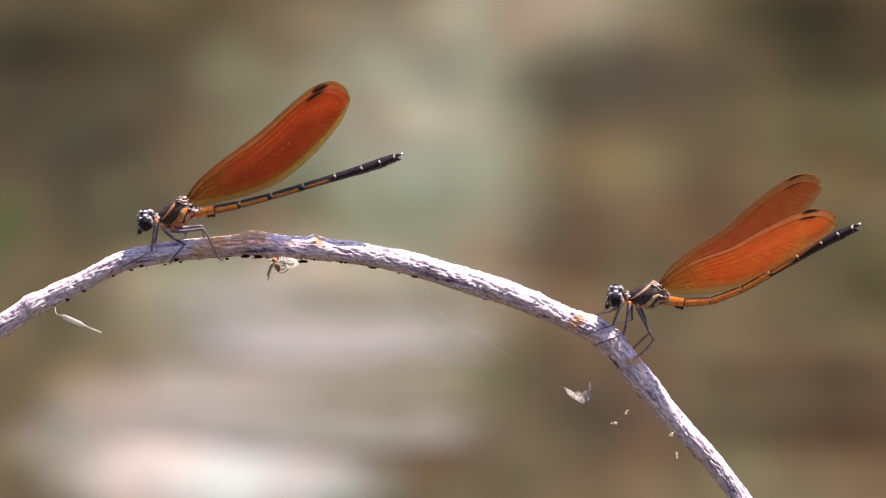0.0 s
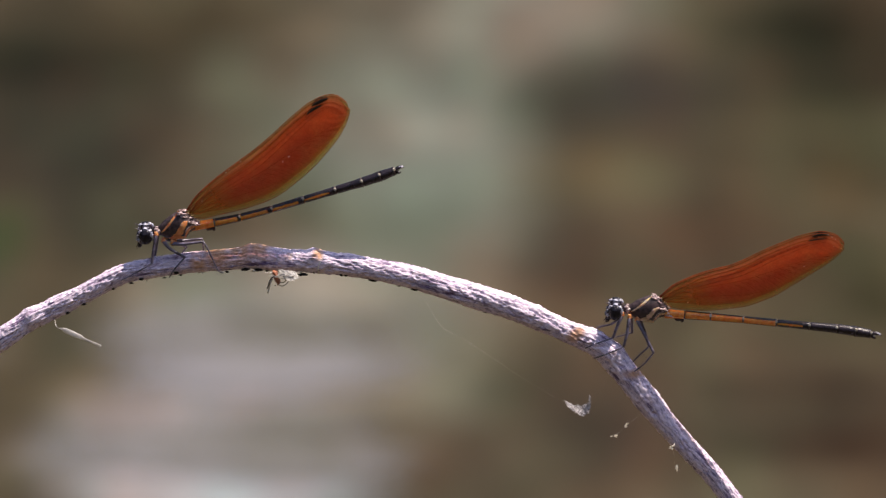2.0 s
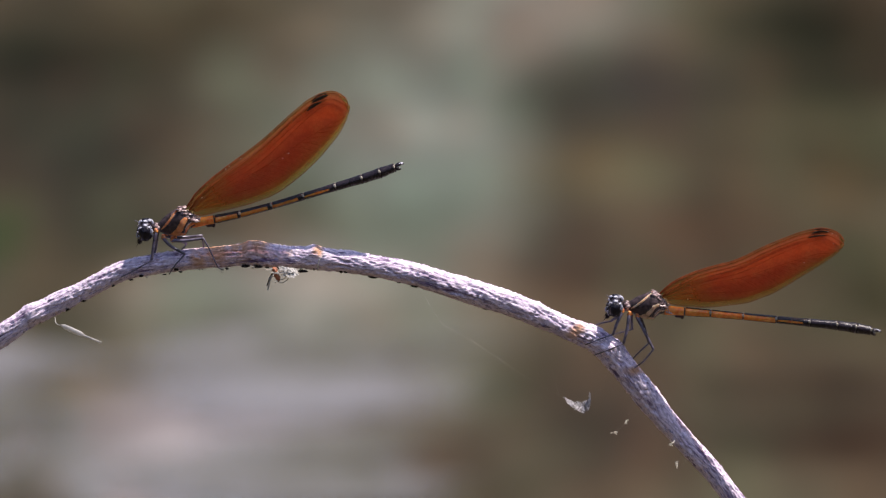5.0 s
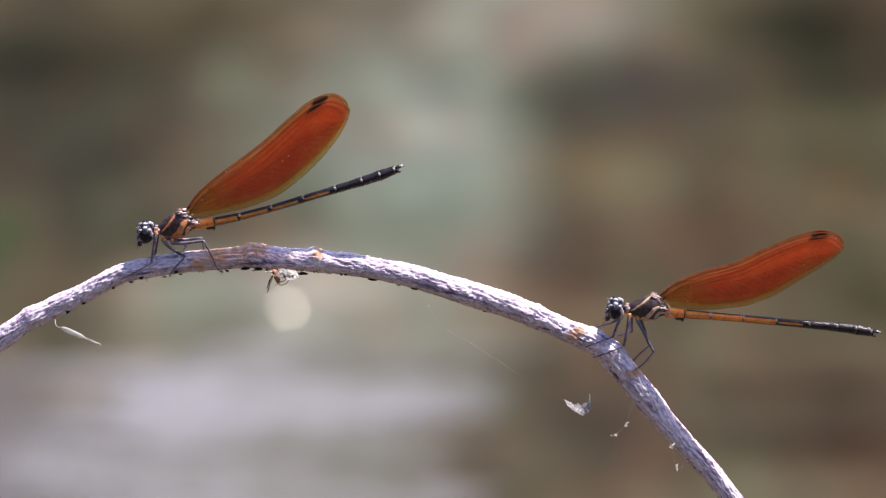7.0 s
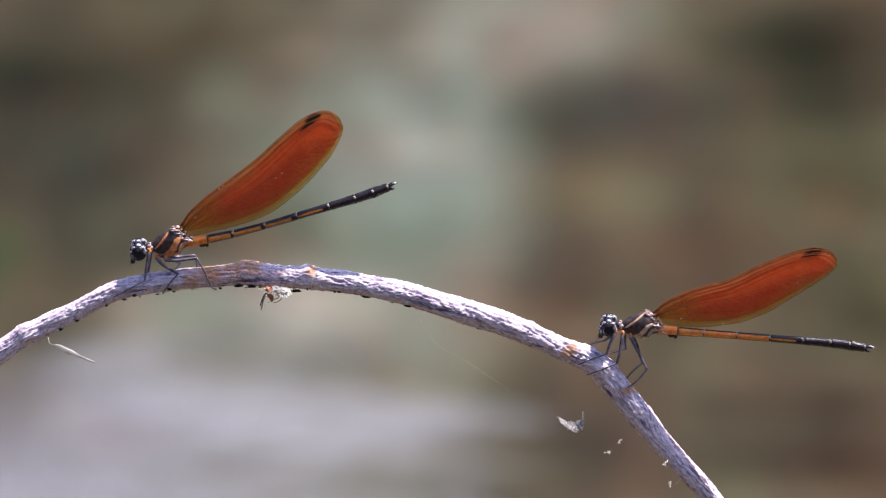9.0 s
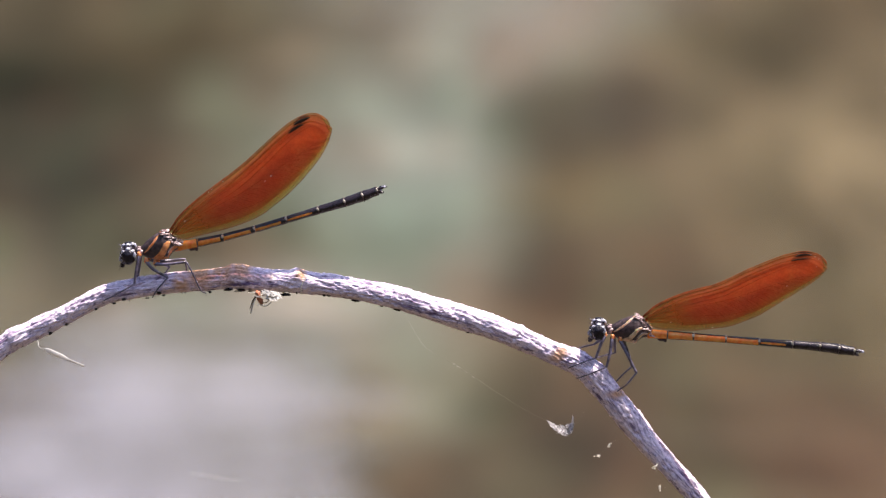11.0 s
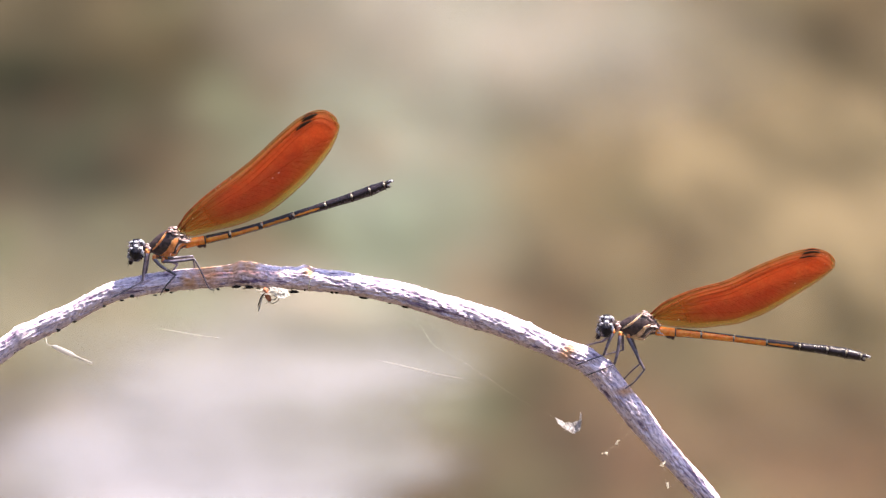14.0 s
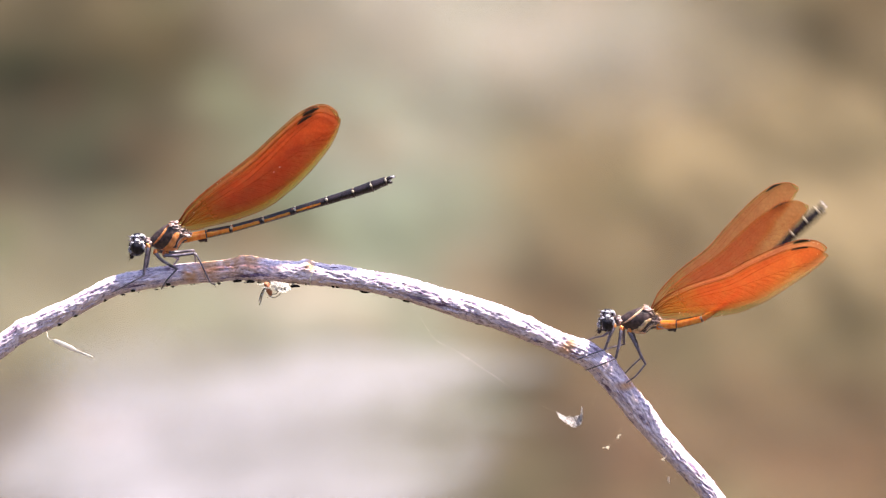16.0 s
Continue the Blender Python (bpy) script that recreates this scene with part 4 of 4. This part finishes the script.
        part("eye_rim", mesh_of("eye_rim", *joined(rims), SLATE), head, "pale bluish bloom and painted highlights behind the eye")
    jaws = [ball(Vector((-25 - 2 * k, y * 4, -22 - 2.5 * k)) * snug, 3.4 * snug, 3 * snug, 4 * snug, 10, 7, 0.6) for y in (-1, 1) for k in range(2)]
    jaws += [tube([Vector(p) * snug for p in ((-26, y * k, -20), (-29 - k, y * (k + 2), -27 - k))], [0.6 * snug, 0.25 * snug], 5) for y in (-1, 1) for k in (2, 4, 6)]
    part("mouth", mesh_of("mouth", *joined(jaws), BLACK), head)
    wings = []
    for i in range(4):
        membrane, veins, mark = wing_set[i % 2]
        w = part("wing", membrane, fly, "amber-orange see-through wing")
        part("wing_vein", veins, w), part("wing_mark", mark, w, "black wing mark")
        w.matrix_basis = wing_pose(i)
        wings.append(w)
    segs = []
    for (core, extra), m in zip(tail_set, abdomen_poses(10, 17, 0, 4)):
        s = part(core.name.split(".")[0], core, fly)
        for nm, me in extra:
            part(nm, me, s)
        s.matrix_basis = m
        segs.append(s)
    feet = []
    for joints in legs:
        pts = [(inv @ spot(*j)) / U for j in joints]
        root, knee = pts[0], pts[2]
        leg = part("leg", leg_mesh("leg", [p - root for p in pts[:3]], 3.5, 2.2), fly, "", Matrix.Translation(root * U))
        shin = part("shin", leg_mesh("shin", [p - knee for p in pts[2:]], 1.6, 0.9), leg, "", Matrix.Translation((knee - root) * U))
        part("hip", mesh_of("hip", *ball(Vector((0, 0, 2)) * U, 4 * U, 3.5 * U, 5 * U, 12, 8, 0.6), BUFF), leg, "buff hip joint")
        feet.append((leg, shin))
    return fly, head, wings, segs, feet


LEFT_LEGS = [
    [(277, 414, -8), (272, 440, -14), (269, 461, -18), (240, 478, -19), (214, 492, -15)],
    [(279, 414, 8), (276, 440, 12), (273, 458, 14), (240, 472, 16), (222, 474, 16)],
    [(290, 424, -10), (302, 436, -16), (328, 450, -20), (310, 470, -22), (300, 486, -20)],
    [(294, 424, 10), (310, 430, 16), (330, 440, 20), (318, 455, 20), (308, 458, 18)],
    [(306, 428, -9), (325, 427, -18), (361, 422, -22), (374, 446, -23), (386, 472, -22), (396, 478, -20)],
    [(310, 428, 9), (330, 428, 18), (357, 426, 22), (360, 446, 22), (359, 470, 24), (358, 487, 20)]]
RIGHT_LEGS = [
    [(1101, 556, -8), (1093, 572, -15), (1085, 593, -19), (1062, 600, -22), (1036, 611, -20)],
    [(1103, 556, 8), (1098, 565, 14), (1082, 577, 18), (1062, 582, 20), (1046, 589, 16)],
    [(1114, 560, -10), (1110, 585, -18), (1104, 608, -22), (1080, 618, -24), (1050, 630, -20)],
    [(1118, 562, 10), (1119, 578, 16), (1120, 592, 20), (1104, 597, 22), (1088, 600, 18)],
    [(1128, 564, -9), (1143, 592, -16), (1157, 619, -20), (1140, 640, -18), (1122, 655, -14), (1117, 668, -14)],
    [(1132, 564, 9), (1142, 590, 14), (1150, 616, 18), (1132, 632, 16), (1114, 650, 10)]]

LEFT = damselfly((318, 397), 0.0, LEFT_LEGS, "damselfly with amber wings and black-tipped raised abdomen, perched on twig", -4, BROAD_WINGS, DARK_TAIL, BUFF, 23)
RIGHT = damselfly((1151, 545), 14.4, RIGHT_LEGS, "damselfly flicking amber wings and abdomen, perched at the twig's bend", -10, SLIM_WINGS, ORANGE_TAIL, TAN, 15)


# white dots, the leading-edge ones painted glints; left near wings, then right: which wing, along, up, size
for fly, marks in ((LEFT, ((3, 205, -6, 2.0), (3, 191, -8, 1.5), (2, 100, 25, 1.0), (2, 108, 26, 0.8), (2, 132, 27, 0.9), (2, 36, 4, 1.1))),
                   (RIGHT, ((3, 258, -11, 1.3), (3, 318, 8, 0.9), (2, 329, 14, 0.8), (2, 324, 20, 0.9), (2, 318, 26, 0.7), (3, 42, -14, 1.2), (3, 110, -46, 0.8)))):
    for i, a, b, r in marks:
        part("speck", mesh_of("speck", *ball(Vector((a, -2.5, b)) * U, r * U, 0.7 * U, r * 0.7 * U, 10, 6, 0.3), SILK), fly[2][i], "white dot on the wing, speck and painted glint")


# ---- small things caught on the twig ----
def straw():
    pts = smooth_path([(97, 562, -18), (101, 568, -44), (114, 567, -70), (135, 574, -80), (158, 584, -82), (181, 594, -80)], 8)
    body = [(i - 14) / (len(pts) - 15) for i in range(len(pts))]              # a swollen sheath, then a thin rod
    rad = [(0.8 if q < 0 else 4.6 * min(1, 0.35 + 5 * q) if q < 0.5 else max(2.0, 4.6 - 22 * (q - 0.5)) if q < 0.97 else 1.4) * U for q in body]
    ob = new("dry_bract", mesh_of("dry_bract", *tube([spot(*p) for p in pts], rad, 8, 0.5), SILK))
    tagged(ob, "pale dry splinter of straw hanging under the twig", "straw")


def strand(controls, r=0.25):
    pts = smooth_path(controls, 8)
    return tube([spot(*p) for p in pts], [r * U] * len(pts), 4)


def fluff(a, b, wide, high, count, r=0.5, lean=0):
    pieces = []
    for _ in range(count):
        x, z, y = a + random.gauss(0, wide), b + random.gauss(0, high), random.gauss(-6, 4) + lean
        pieces.append(strand([(x, z, y), (x + random.gauss(0, wide), z + random.gauss(0, high), y + random.gauss(0, 4)),
                              (x + random.gauss(0, wide), z + random.gauss(0, high), y)], r * random.uniform(0.5, 1.3)))
        if random.random() < 0.4:
            pieces.append(ball(spot(x, z, y), random.uniform(0.8, 2.6) * U, 1.2 * U, random.uniform(0.6, 1.6) * U, 8, 6, 0.4))
    return joined(pieces)


def flake(course, wide):
    """A ragged, crumpled strip of old silk."""
    path = smooth_path(course, 9)
    v, f, m = [], [], 5
    for i, p in enumerate(path):
        w = wide * (0.5 + 0.5 * math.sin(math.pi * (0.1 + 0.8 * i / (len(path) - 1)))) * (1 + 0.5 * noise.noise(Vector((i * 0.5, 3, 1))))
        for side in (-1, 1):
            for k in range(m):
                q = -1 + 2 * k / (m - 1)
                rag = noise.noise(Vector((i * 0.6, q * 2, 5))) * 3
                v.append(spot(p[0] + 0.5 * q * w, p[1] + q * w * 0.8 + rag * abs(q), p[2] + rag * 1.5 - 0.9 * q * w + side * 0.25))
    for i in range(len(path) - 1):
        for side in (0, 1):
            for k in range(m - 1):
                a, b = (i * 2 + side) * m + k, ((i + 1) * 2 + side) * m + k
                f.append((a, b, b + 1, a + 1))
    return v, f


def husk():
    body = joined([ball(spot(489, 489, -24), 4.5 * U, 4 * U, 9 * U, 14, 10, 0.7), ball(spot(487, 482, -21), 5 * U, 5 * U, 4 * U, 12, 8, 0.6), ball(spot(493, 497, -24), 3.6 * U, 3.5 * U, 5 * U, 12, 8, 0.7)])
    ob = tagged(new("dead_insect", mesh_of("dead_insect", *body, HUSK)), "rust-brown dried insect husk stuck under the twig", "insect husk")
    part("husk_leg", mesh_of("husk_leg", *strand([(486, 486, -22), (479, 493, -26), (475, 504, -26), (473, 510, -24)], 0.9), KNOB), ob, "thin dark bent leg")
    for leg in ([(490, 500, -25), (499, 504, -28), (508, 500, -27), (511, 496, -26)], [(493, 498, -25), (503, 497, -29), (507, 491, -27)], [(484, 480, -22), (476, 482, -25), (470, 481, -24)]):
        part("husk_leg", mesh_of("husk_leg", *strand(leg, 0.8), STRAW), ob, "pale dry leg")
    part("husk_wing", mesh_of("husk_wing", *flake([(484, 488, -22), (479, 499, -25), (476, 511, -25), (474, 518, -24)], 1.9), STRAW), ob, "pale shrivelled wing")
    part("husk_spot", mesh_of("husk_spot", *joined([ball(spot(484, 492, -28), 1.5 * U, U, 1.5 * U, 8, 6), ball(spot(488, 503, -28), 1.5 * U, U, 1.2 * U, 8, 6)]), STRAW), ob, "cream spot")
    silk = tagged(new("silk_tuft", mesh_of("silk_tuft", *joined([flake([(495, 480, -25), (504, 485, -30), (513, 487, -30), (527, 485, -25)], 8), flake([(498, 478, -22), (510, 481, -29), (522, 482, -27)], 5), fluff(510, 485, 8, 3, 34, 0.35, -22)]), SILK)), "small white tuft of silk under the twig", "spider silk", kind="stuff")
    for thing in (ob, silk):                         # both moved towards the lens into the sun, and raised to fit the camera's view
        thing.location = (0, -14 * U, 8 * U)


def silk_scraps():
    web = joined([strand([(1080, 645, 26), (1060, 690, -8), (1046, 704, -8), (1028, 724, -8), (1002, 703, -8), (985, 680, -8), (960, 562, 24)], 0.02),
                  strand([(735, 495, 26), (770, 551, -6), (786, 571, -8), (838, 600, -10), (913, 650, -10), (970, 685, -9), (1006, 702, -8)], 0.035),
                  strand([(1128, 682, 26), (1108, 740, -8), (1088, 760, -8), (1150, 715, 24)], 0.04),
                  strand([(1170, 738, 26), (1190, 783, -6), (1198, 822, -6), (1225, 810, 24)], 0.05)])
    ob = tagged(new("cobweb", mesh_of("cobweb", *web, SILK)), "loose glinting cobweb strands below the twig", "cobweb")
    ob.location = (0, -64 * U, 6 * U)                # moved towards the lens, out of the twig's shadow, and raised to fit the view
    part("silk_scrap", mesh_of("silk_scrap", *flake([(1001, 703, -8), (1012, 710, -9), (1024, 716, -8), (1036, 714, -8), (1042, 708, -8)], 8.5), SCRAP), ob, "torn scrap of grey silk")
    part("silk_scrap", mesh_of("silk_scrap", *flake([(1028, 724, -8), (1038, 716, -9), (1043, 705, -8), (1044, 690, -8)], 4), SCRAP), ob, "torn scrap of grey silk")
    part("silk_scrap", mesh_of("silk_scrap", *fluff(1018, 714, 6, 4, 7, 0.3), SILK), ob, "torn scrap of grey silk")
    beads = []                                       # tiny white beads along one thread stand in for its glints
    for k in range(45):
        x = random.choice((768, 785, 838, 858, 880, 905)) + random.gauss(0, 7)
        z = np.interp(x, (735, 770, 786, 838, 913, 970), (495, 551, 571, 600, 650, 685)) + random.gauss(0, 1.0)
        beads.append(ball(spot(x, z, -9 + random.gauss(0, 1)), random.uniform(0.3, 0.8) * U, 0.3 * U, random.uniform(0.2, 0.45) * U, 6, 4, 0.3))
    part("glint_bead", mesh_of("glint_bead", *joined(beads), SILK), ob, "white beads standing in for glints on a thread")
    for a, b, w, h, n in ((1108, 741, 1.6, 2, 10), (1089, 761, 2, 1, 6), (1190, 783, 1.4, 1, 6), (1198, 820, 1.3, 3, 10)):
        part("seed_fleck", mesh_of("seed_fleck", *fluff(a, b, w, h, n, 0.6), STRAW), ob, "cream fleck caught in silk")
    loop = tagged(new("fibre", mesh_of("fibre", *strand([(566, 441, -6), (571, 452, -17), (565, 461, -22), (563, 472, -21), (564, 481, -14)], 0.9), STRAW)), "pale plant fibre wound round the twig", "fibre")
    return loop


def gossamer(a, b, long, drop):
    """A short thread of silk added where a strand glints, its middle at the object's origin."""
    pts = [Vector((long * (k / 12 - 0.5), 3 * math.sin(k * 0.5), -drop * (k / 12 - 0.5) - 1.2 * math.sin(math.pi * k / 12))) * U for k in range(13)]
    ob = new("silk_thread", mesh_of("silk_thread", *tube(pts, [(0.12 + 0.35 * math.sin(math.pi * k / 12)) * U for k in range(13)], 5), SILK))
    tagged(ob, "short white thread of silk, added for a strand's passing glint", "spider silk", "drifting silk threads")
    return ob, a, b


straw()
husk()
silk_scraps()
THREADS = [gossamer(350, 540, 105, 16), gossamer(757, 604, 150, 33)]


# ---- what moves ----
# right damselfly: seconds, abdomen's rise at base and tip (degrees), swing of the four wings
FLICKS = [(0.0, -5, 31, 14.8, 14.3, 6.8, 6), (0.03, -4, 34, 15.3, 14.8, 7, 6.2), (0.1, 12, 67, 17, 16, 8.5, 7.5), (0.2, 18, 76, 8.5, 8, 2.5, 2), (0.3, 4, 21, -1, -1, -2, -2), (0.4, -4, -6, 0, 0, 0, 0),
          (0.5, -4, -5.5, 0, 0, 0, 0), (1.0, -4, -5.5, 0, 0, 0, 0), (4.2, -4, -5.5, 0, 0, 0, 0), (7.1, -4, -5, 0, 0, 0, 0), (7.2, -2, 26, 3.5, 2.5, 0, 0),
          (7.3, 2, 44, 4, 3, 1, 0), (7.4, 0, 17, 2, 1, 0, 0), (7.5, -4, -4.5, 0, -1, -1, -1), (8.0, -4, -4.5, 0, 0, 0, 0), (9.2, -4, -4.3, 0, 0, 0, 0), (11.3, -4, -4.5, 0, 0, 0, 0),
          (11.4, -2, 13, 2.5, 2, 1, 0), (11.5, 2, 37, 16.5, 12.5, 7.5, 6.5), (11.6, 10, 56, 9, 5, 1, 0), (11.7, 4, 42, -4, -5, -6, -7), (11.8, -5, -17, -3, -4, -5, -5),
          (11.9, -6, -15, 0, 0, 0, 0), (12.0, -6, -13.5, 0, 0, 0, 0), (12.5, -6, -10, 0, 0, 0, 0), (13.0, -5, -8.5, 0, 0, 0, 0), (14.2, -5, -6.5, 0, 0, 0, 0),
          (14.3, -4, 12, 2.5, 1, 0, 0), (14.4, 3, 42, 16, 12, 4.5, 3.5), (14.5, 5, 34, 9.8, 7, 4.2, 3.2), (14.6, 0, 20, 1, 0, -1, -1), (14.7, 0, -7, 0, 0, 0, 0),
          (14.8, -3, -11, 0, 0, 0, 0), (14.9, -4, -7, 0, 0, 0, 0), (15.0, -4, -5.5, 0, 0, 0, 0), (15.7, -4, -5, 0, 0, 0, 0), (15.8, -3, -4, 0.5, 0, 0, 0),
          (15.9, -3, 23, 16, 9, 4, 3), (16.0, 3, 47, 21, 16, 6, 5)]
# left damselfly: seconds, abdomen's rise at base and tip
SETTLE = [(0.0, 10, 16.9), (9.0, 10, 16.9), (12.0, 10, 17.2), (13.0, 11, 17.8), (13.5, 11, 18.0), (14.5, 10.5, 17.5), (16.0, 10.5, 17.3)]
# left damselfly: seconds, head's nod and roll
NODS = [(0.0, 0, 0), (13.2, 0, 0), (13.5, 8, 34), (13.8, 0, 0), (14.2, 0, 0), (14.4, -14, -20), (14.5, -10, -24), (14.7, -6, -8), (14.9, 0, 0), (16.0, 0, 0)]
# left damselfly: seconds, how far the forelegs lift and their shins fold to wipe the face (degrees)
WIPES = [(0.0, 0, 0), (14.1, 0, 0), (14.2, 15, 40), (14.3, 32, 95), (14.4, 38, 120), (14.5, 34, 105), (14.6, 38, 122), (14.7, 30, 90), (14.8, 12, 30), (14.9, 0, 0), (16.0, 0, 0)]


def motions():
    fly, head, wings, segs, feet = RIGHT
    for i, s in enumerate(segs):
        walk(s, [(r[0], abdomen_poses(r[1] + 14.4, r[2] + 14.4, min(5.5, max(0.0, 0.4 * (r[2] + 7))), -5)[i]) for r in FLICKS])
    for i, w in enumerate(wings):
        walk(w, [(r[0], wing_pose(i, r[3 + i] - 1.4, max(0, *r[3:]))) for r in FLICKS])
    fly, head, wings, segs, feet = LEFT
    for i, s in enumerate(segs):
        walk(s, [(t, abdomen_poses(a, b, 0, 4)[i]) for t, a, b in SETTLE])
    for i, w in enumerate(wings):                       # the folded wings rise a little
        walk(w, [(t, wing_pose(i, up)) for t, up in ((0, 0.0), (9, 0.0), (12, 0.7), (16, 0.7))])
    rest = head.matrix_basis.copy()
    walk(head, [(t, rest @ pose(0, 0, 0, roll, -nod, 0)) for t, nod, roll in NODS])
    for leg, shin in feet[:2]:
        stand, bent = leg.matrix_basis.copy(), shin.matrix_basis.copy()
        walk(leg, [(t, stand @ pose(0, 0, 0, 0, lift, 0)) for t, lift, fold in WIPES])
        walk(shin, [(t, bent @ pose(0, 0, 0, 0, fold, 0)) for t, lift, fold in WIPES])
    # the stream: wavelets sway and drift, the bright fleck runs with the current
    for k, r in enumerate(RIPPLES):
        far = -0.2 if k == 0 else 0.0                   # the first train comes in after the fifth second
        slide = 0.012 if k == 1 else 0.0                 # the second slips off to the side later on
        rows = []
        for t in range(0, 17):
            early, late = k * math.exp(-((t - 3) / 1.5) ** 2), min(1, max(0, (t - 9) / 3))
            x = far * (1 - min(1, max(0, (t - 3.5) / 3))) + slide * (1 - 2.2 * min(1, max(0, (t - 3) / 6)))
            x += 0.03 * math.sin(0.9 * t + 2 * k) + 0.003 * t + 0.022 * early - 0.018 * late
            rows.append((t, pose(x, 0.05 * math.sin(0.55 * t + k) - 0.05 * early, 0.0004 * k)))
        walk(r, rows)
    # the tinted sheets slide in when the reflected light should brighten
    walk(TAN_SHEET, [(t, pose(x, 2.26, 0.006, 0, 0, turn)) for t, x, turn in ((0, 0.64, 0), (5, 0.54, 0), (9, 0.38, 2), (11.3, 0.21, 3), (13, 0.165, 4), (16, 0.155, 5))])
    walk(PALE_SHEET, [(t, pose(x, 1.70, 0.0075, 0, 0, turn)) for t, x, turn in ((0, -0.34, 0), (5, -0.28, 0), (9, -0.16, -2), (11.3, -0.125, -3), (13, -0.112, -4), (16, -0.10, -5))])
    walk(OLIVE_SHEET, [(t, pose(x, 2.02, 0.0068, 0, 0, turn)) for t, x, turn in ((0, -0.50, 0), (5, -0.46, 0), (9, -0.36, 2), (11.3, -0.23, 3), (13, -0.175, 4), (16, -0.165, 5))])
    walk(RUST_SHEET, [(t, pose(x, 1.74, 0.0071, 0, 0, turn)) for t, x, turn in ((0, 0.36, 0), (5, 0.33, 0), (9, 0.25, 2), (11.3, 0.17, 3), (13, 0.125, 4), (16, 0.12, 5))])
    walk(FAR_SHEET, [(t, pose(0.025, y, 0.0082, 0, 0, turn)) for t, y, turn in ((0, 3.7, 0), (5, 3.5, 0), (9, 3.2, 2), (11.3, 2.85, 3), (13, 2.66, 4), (16, 2.64, 5))])
    for ob, a, b in THREADS:                            # moved in and out to imitate a fixed strand's passing glint
        walk(ob, [(t, Matrix.Translation(spot(a + da, b + db, y))) for t, da, db, y in ((0, 300, 1900, 5200), (10.5, 60, 700, 1500), (12.4, 0, 0, -70), (14.1, 2, 1, -78), (14.5, -25, 620, 900), (16.0, -90, 1500, 2600))])
    walk(FLECK, [(t, pose(FLECK_AT[0] + FLECK_RUN[0] * (t - 7.2), FLECK_AT[1] + FLECK_RUN[1] * (t - 7.2), 0)) for t in (0, 4, 8, 12, 16)])


FLECK_AT, FLECK_RUN = (-0.0035, 1.966), (0.295, -0.125)    # place at 7.2 s, metres a second
motions()
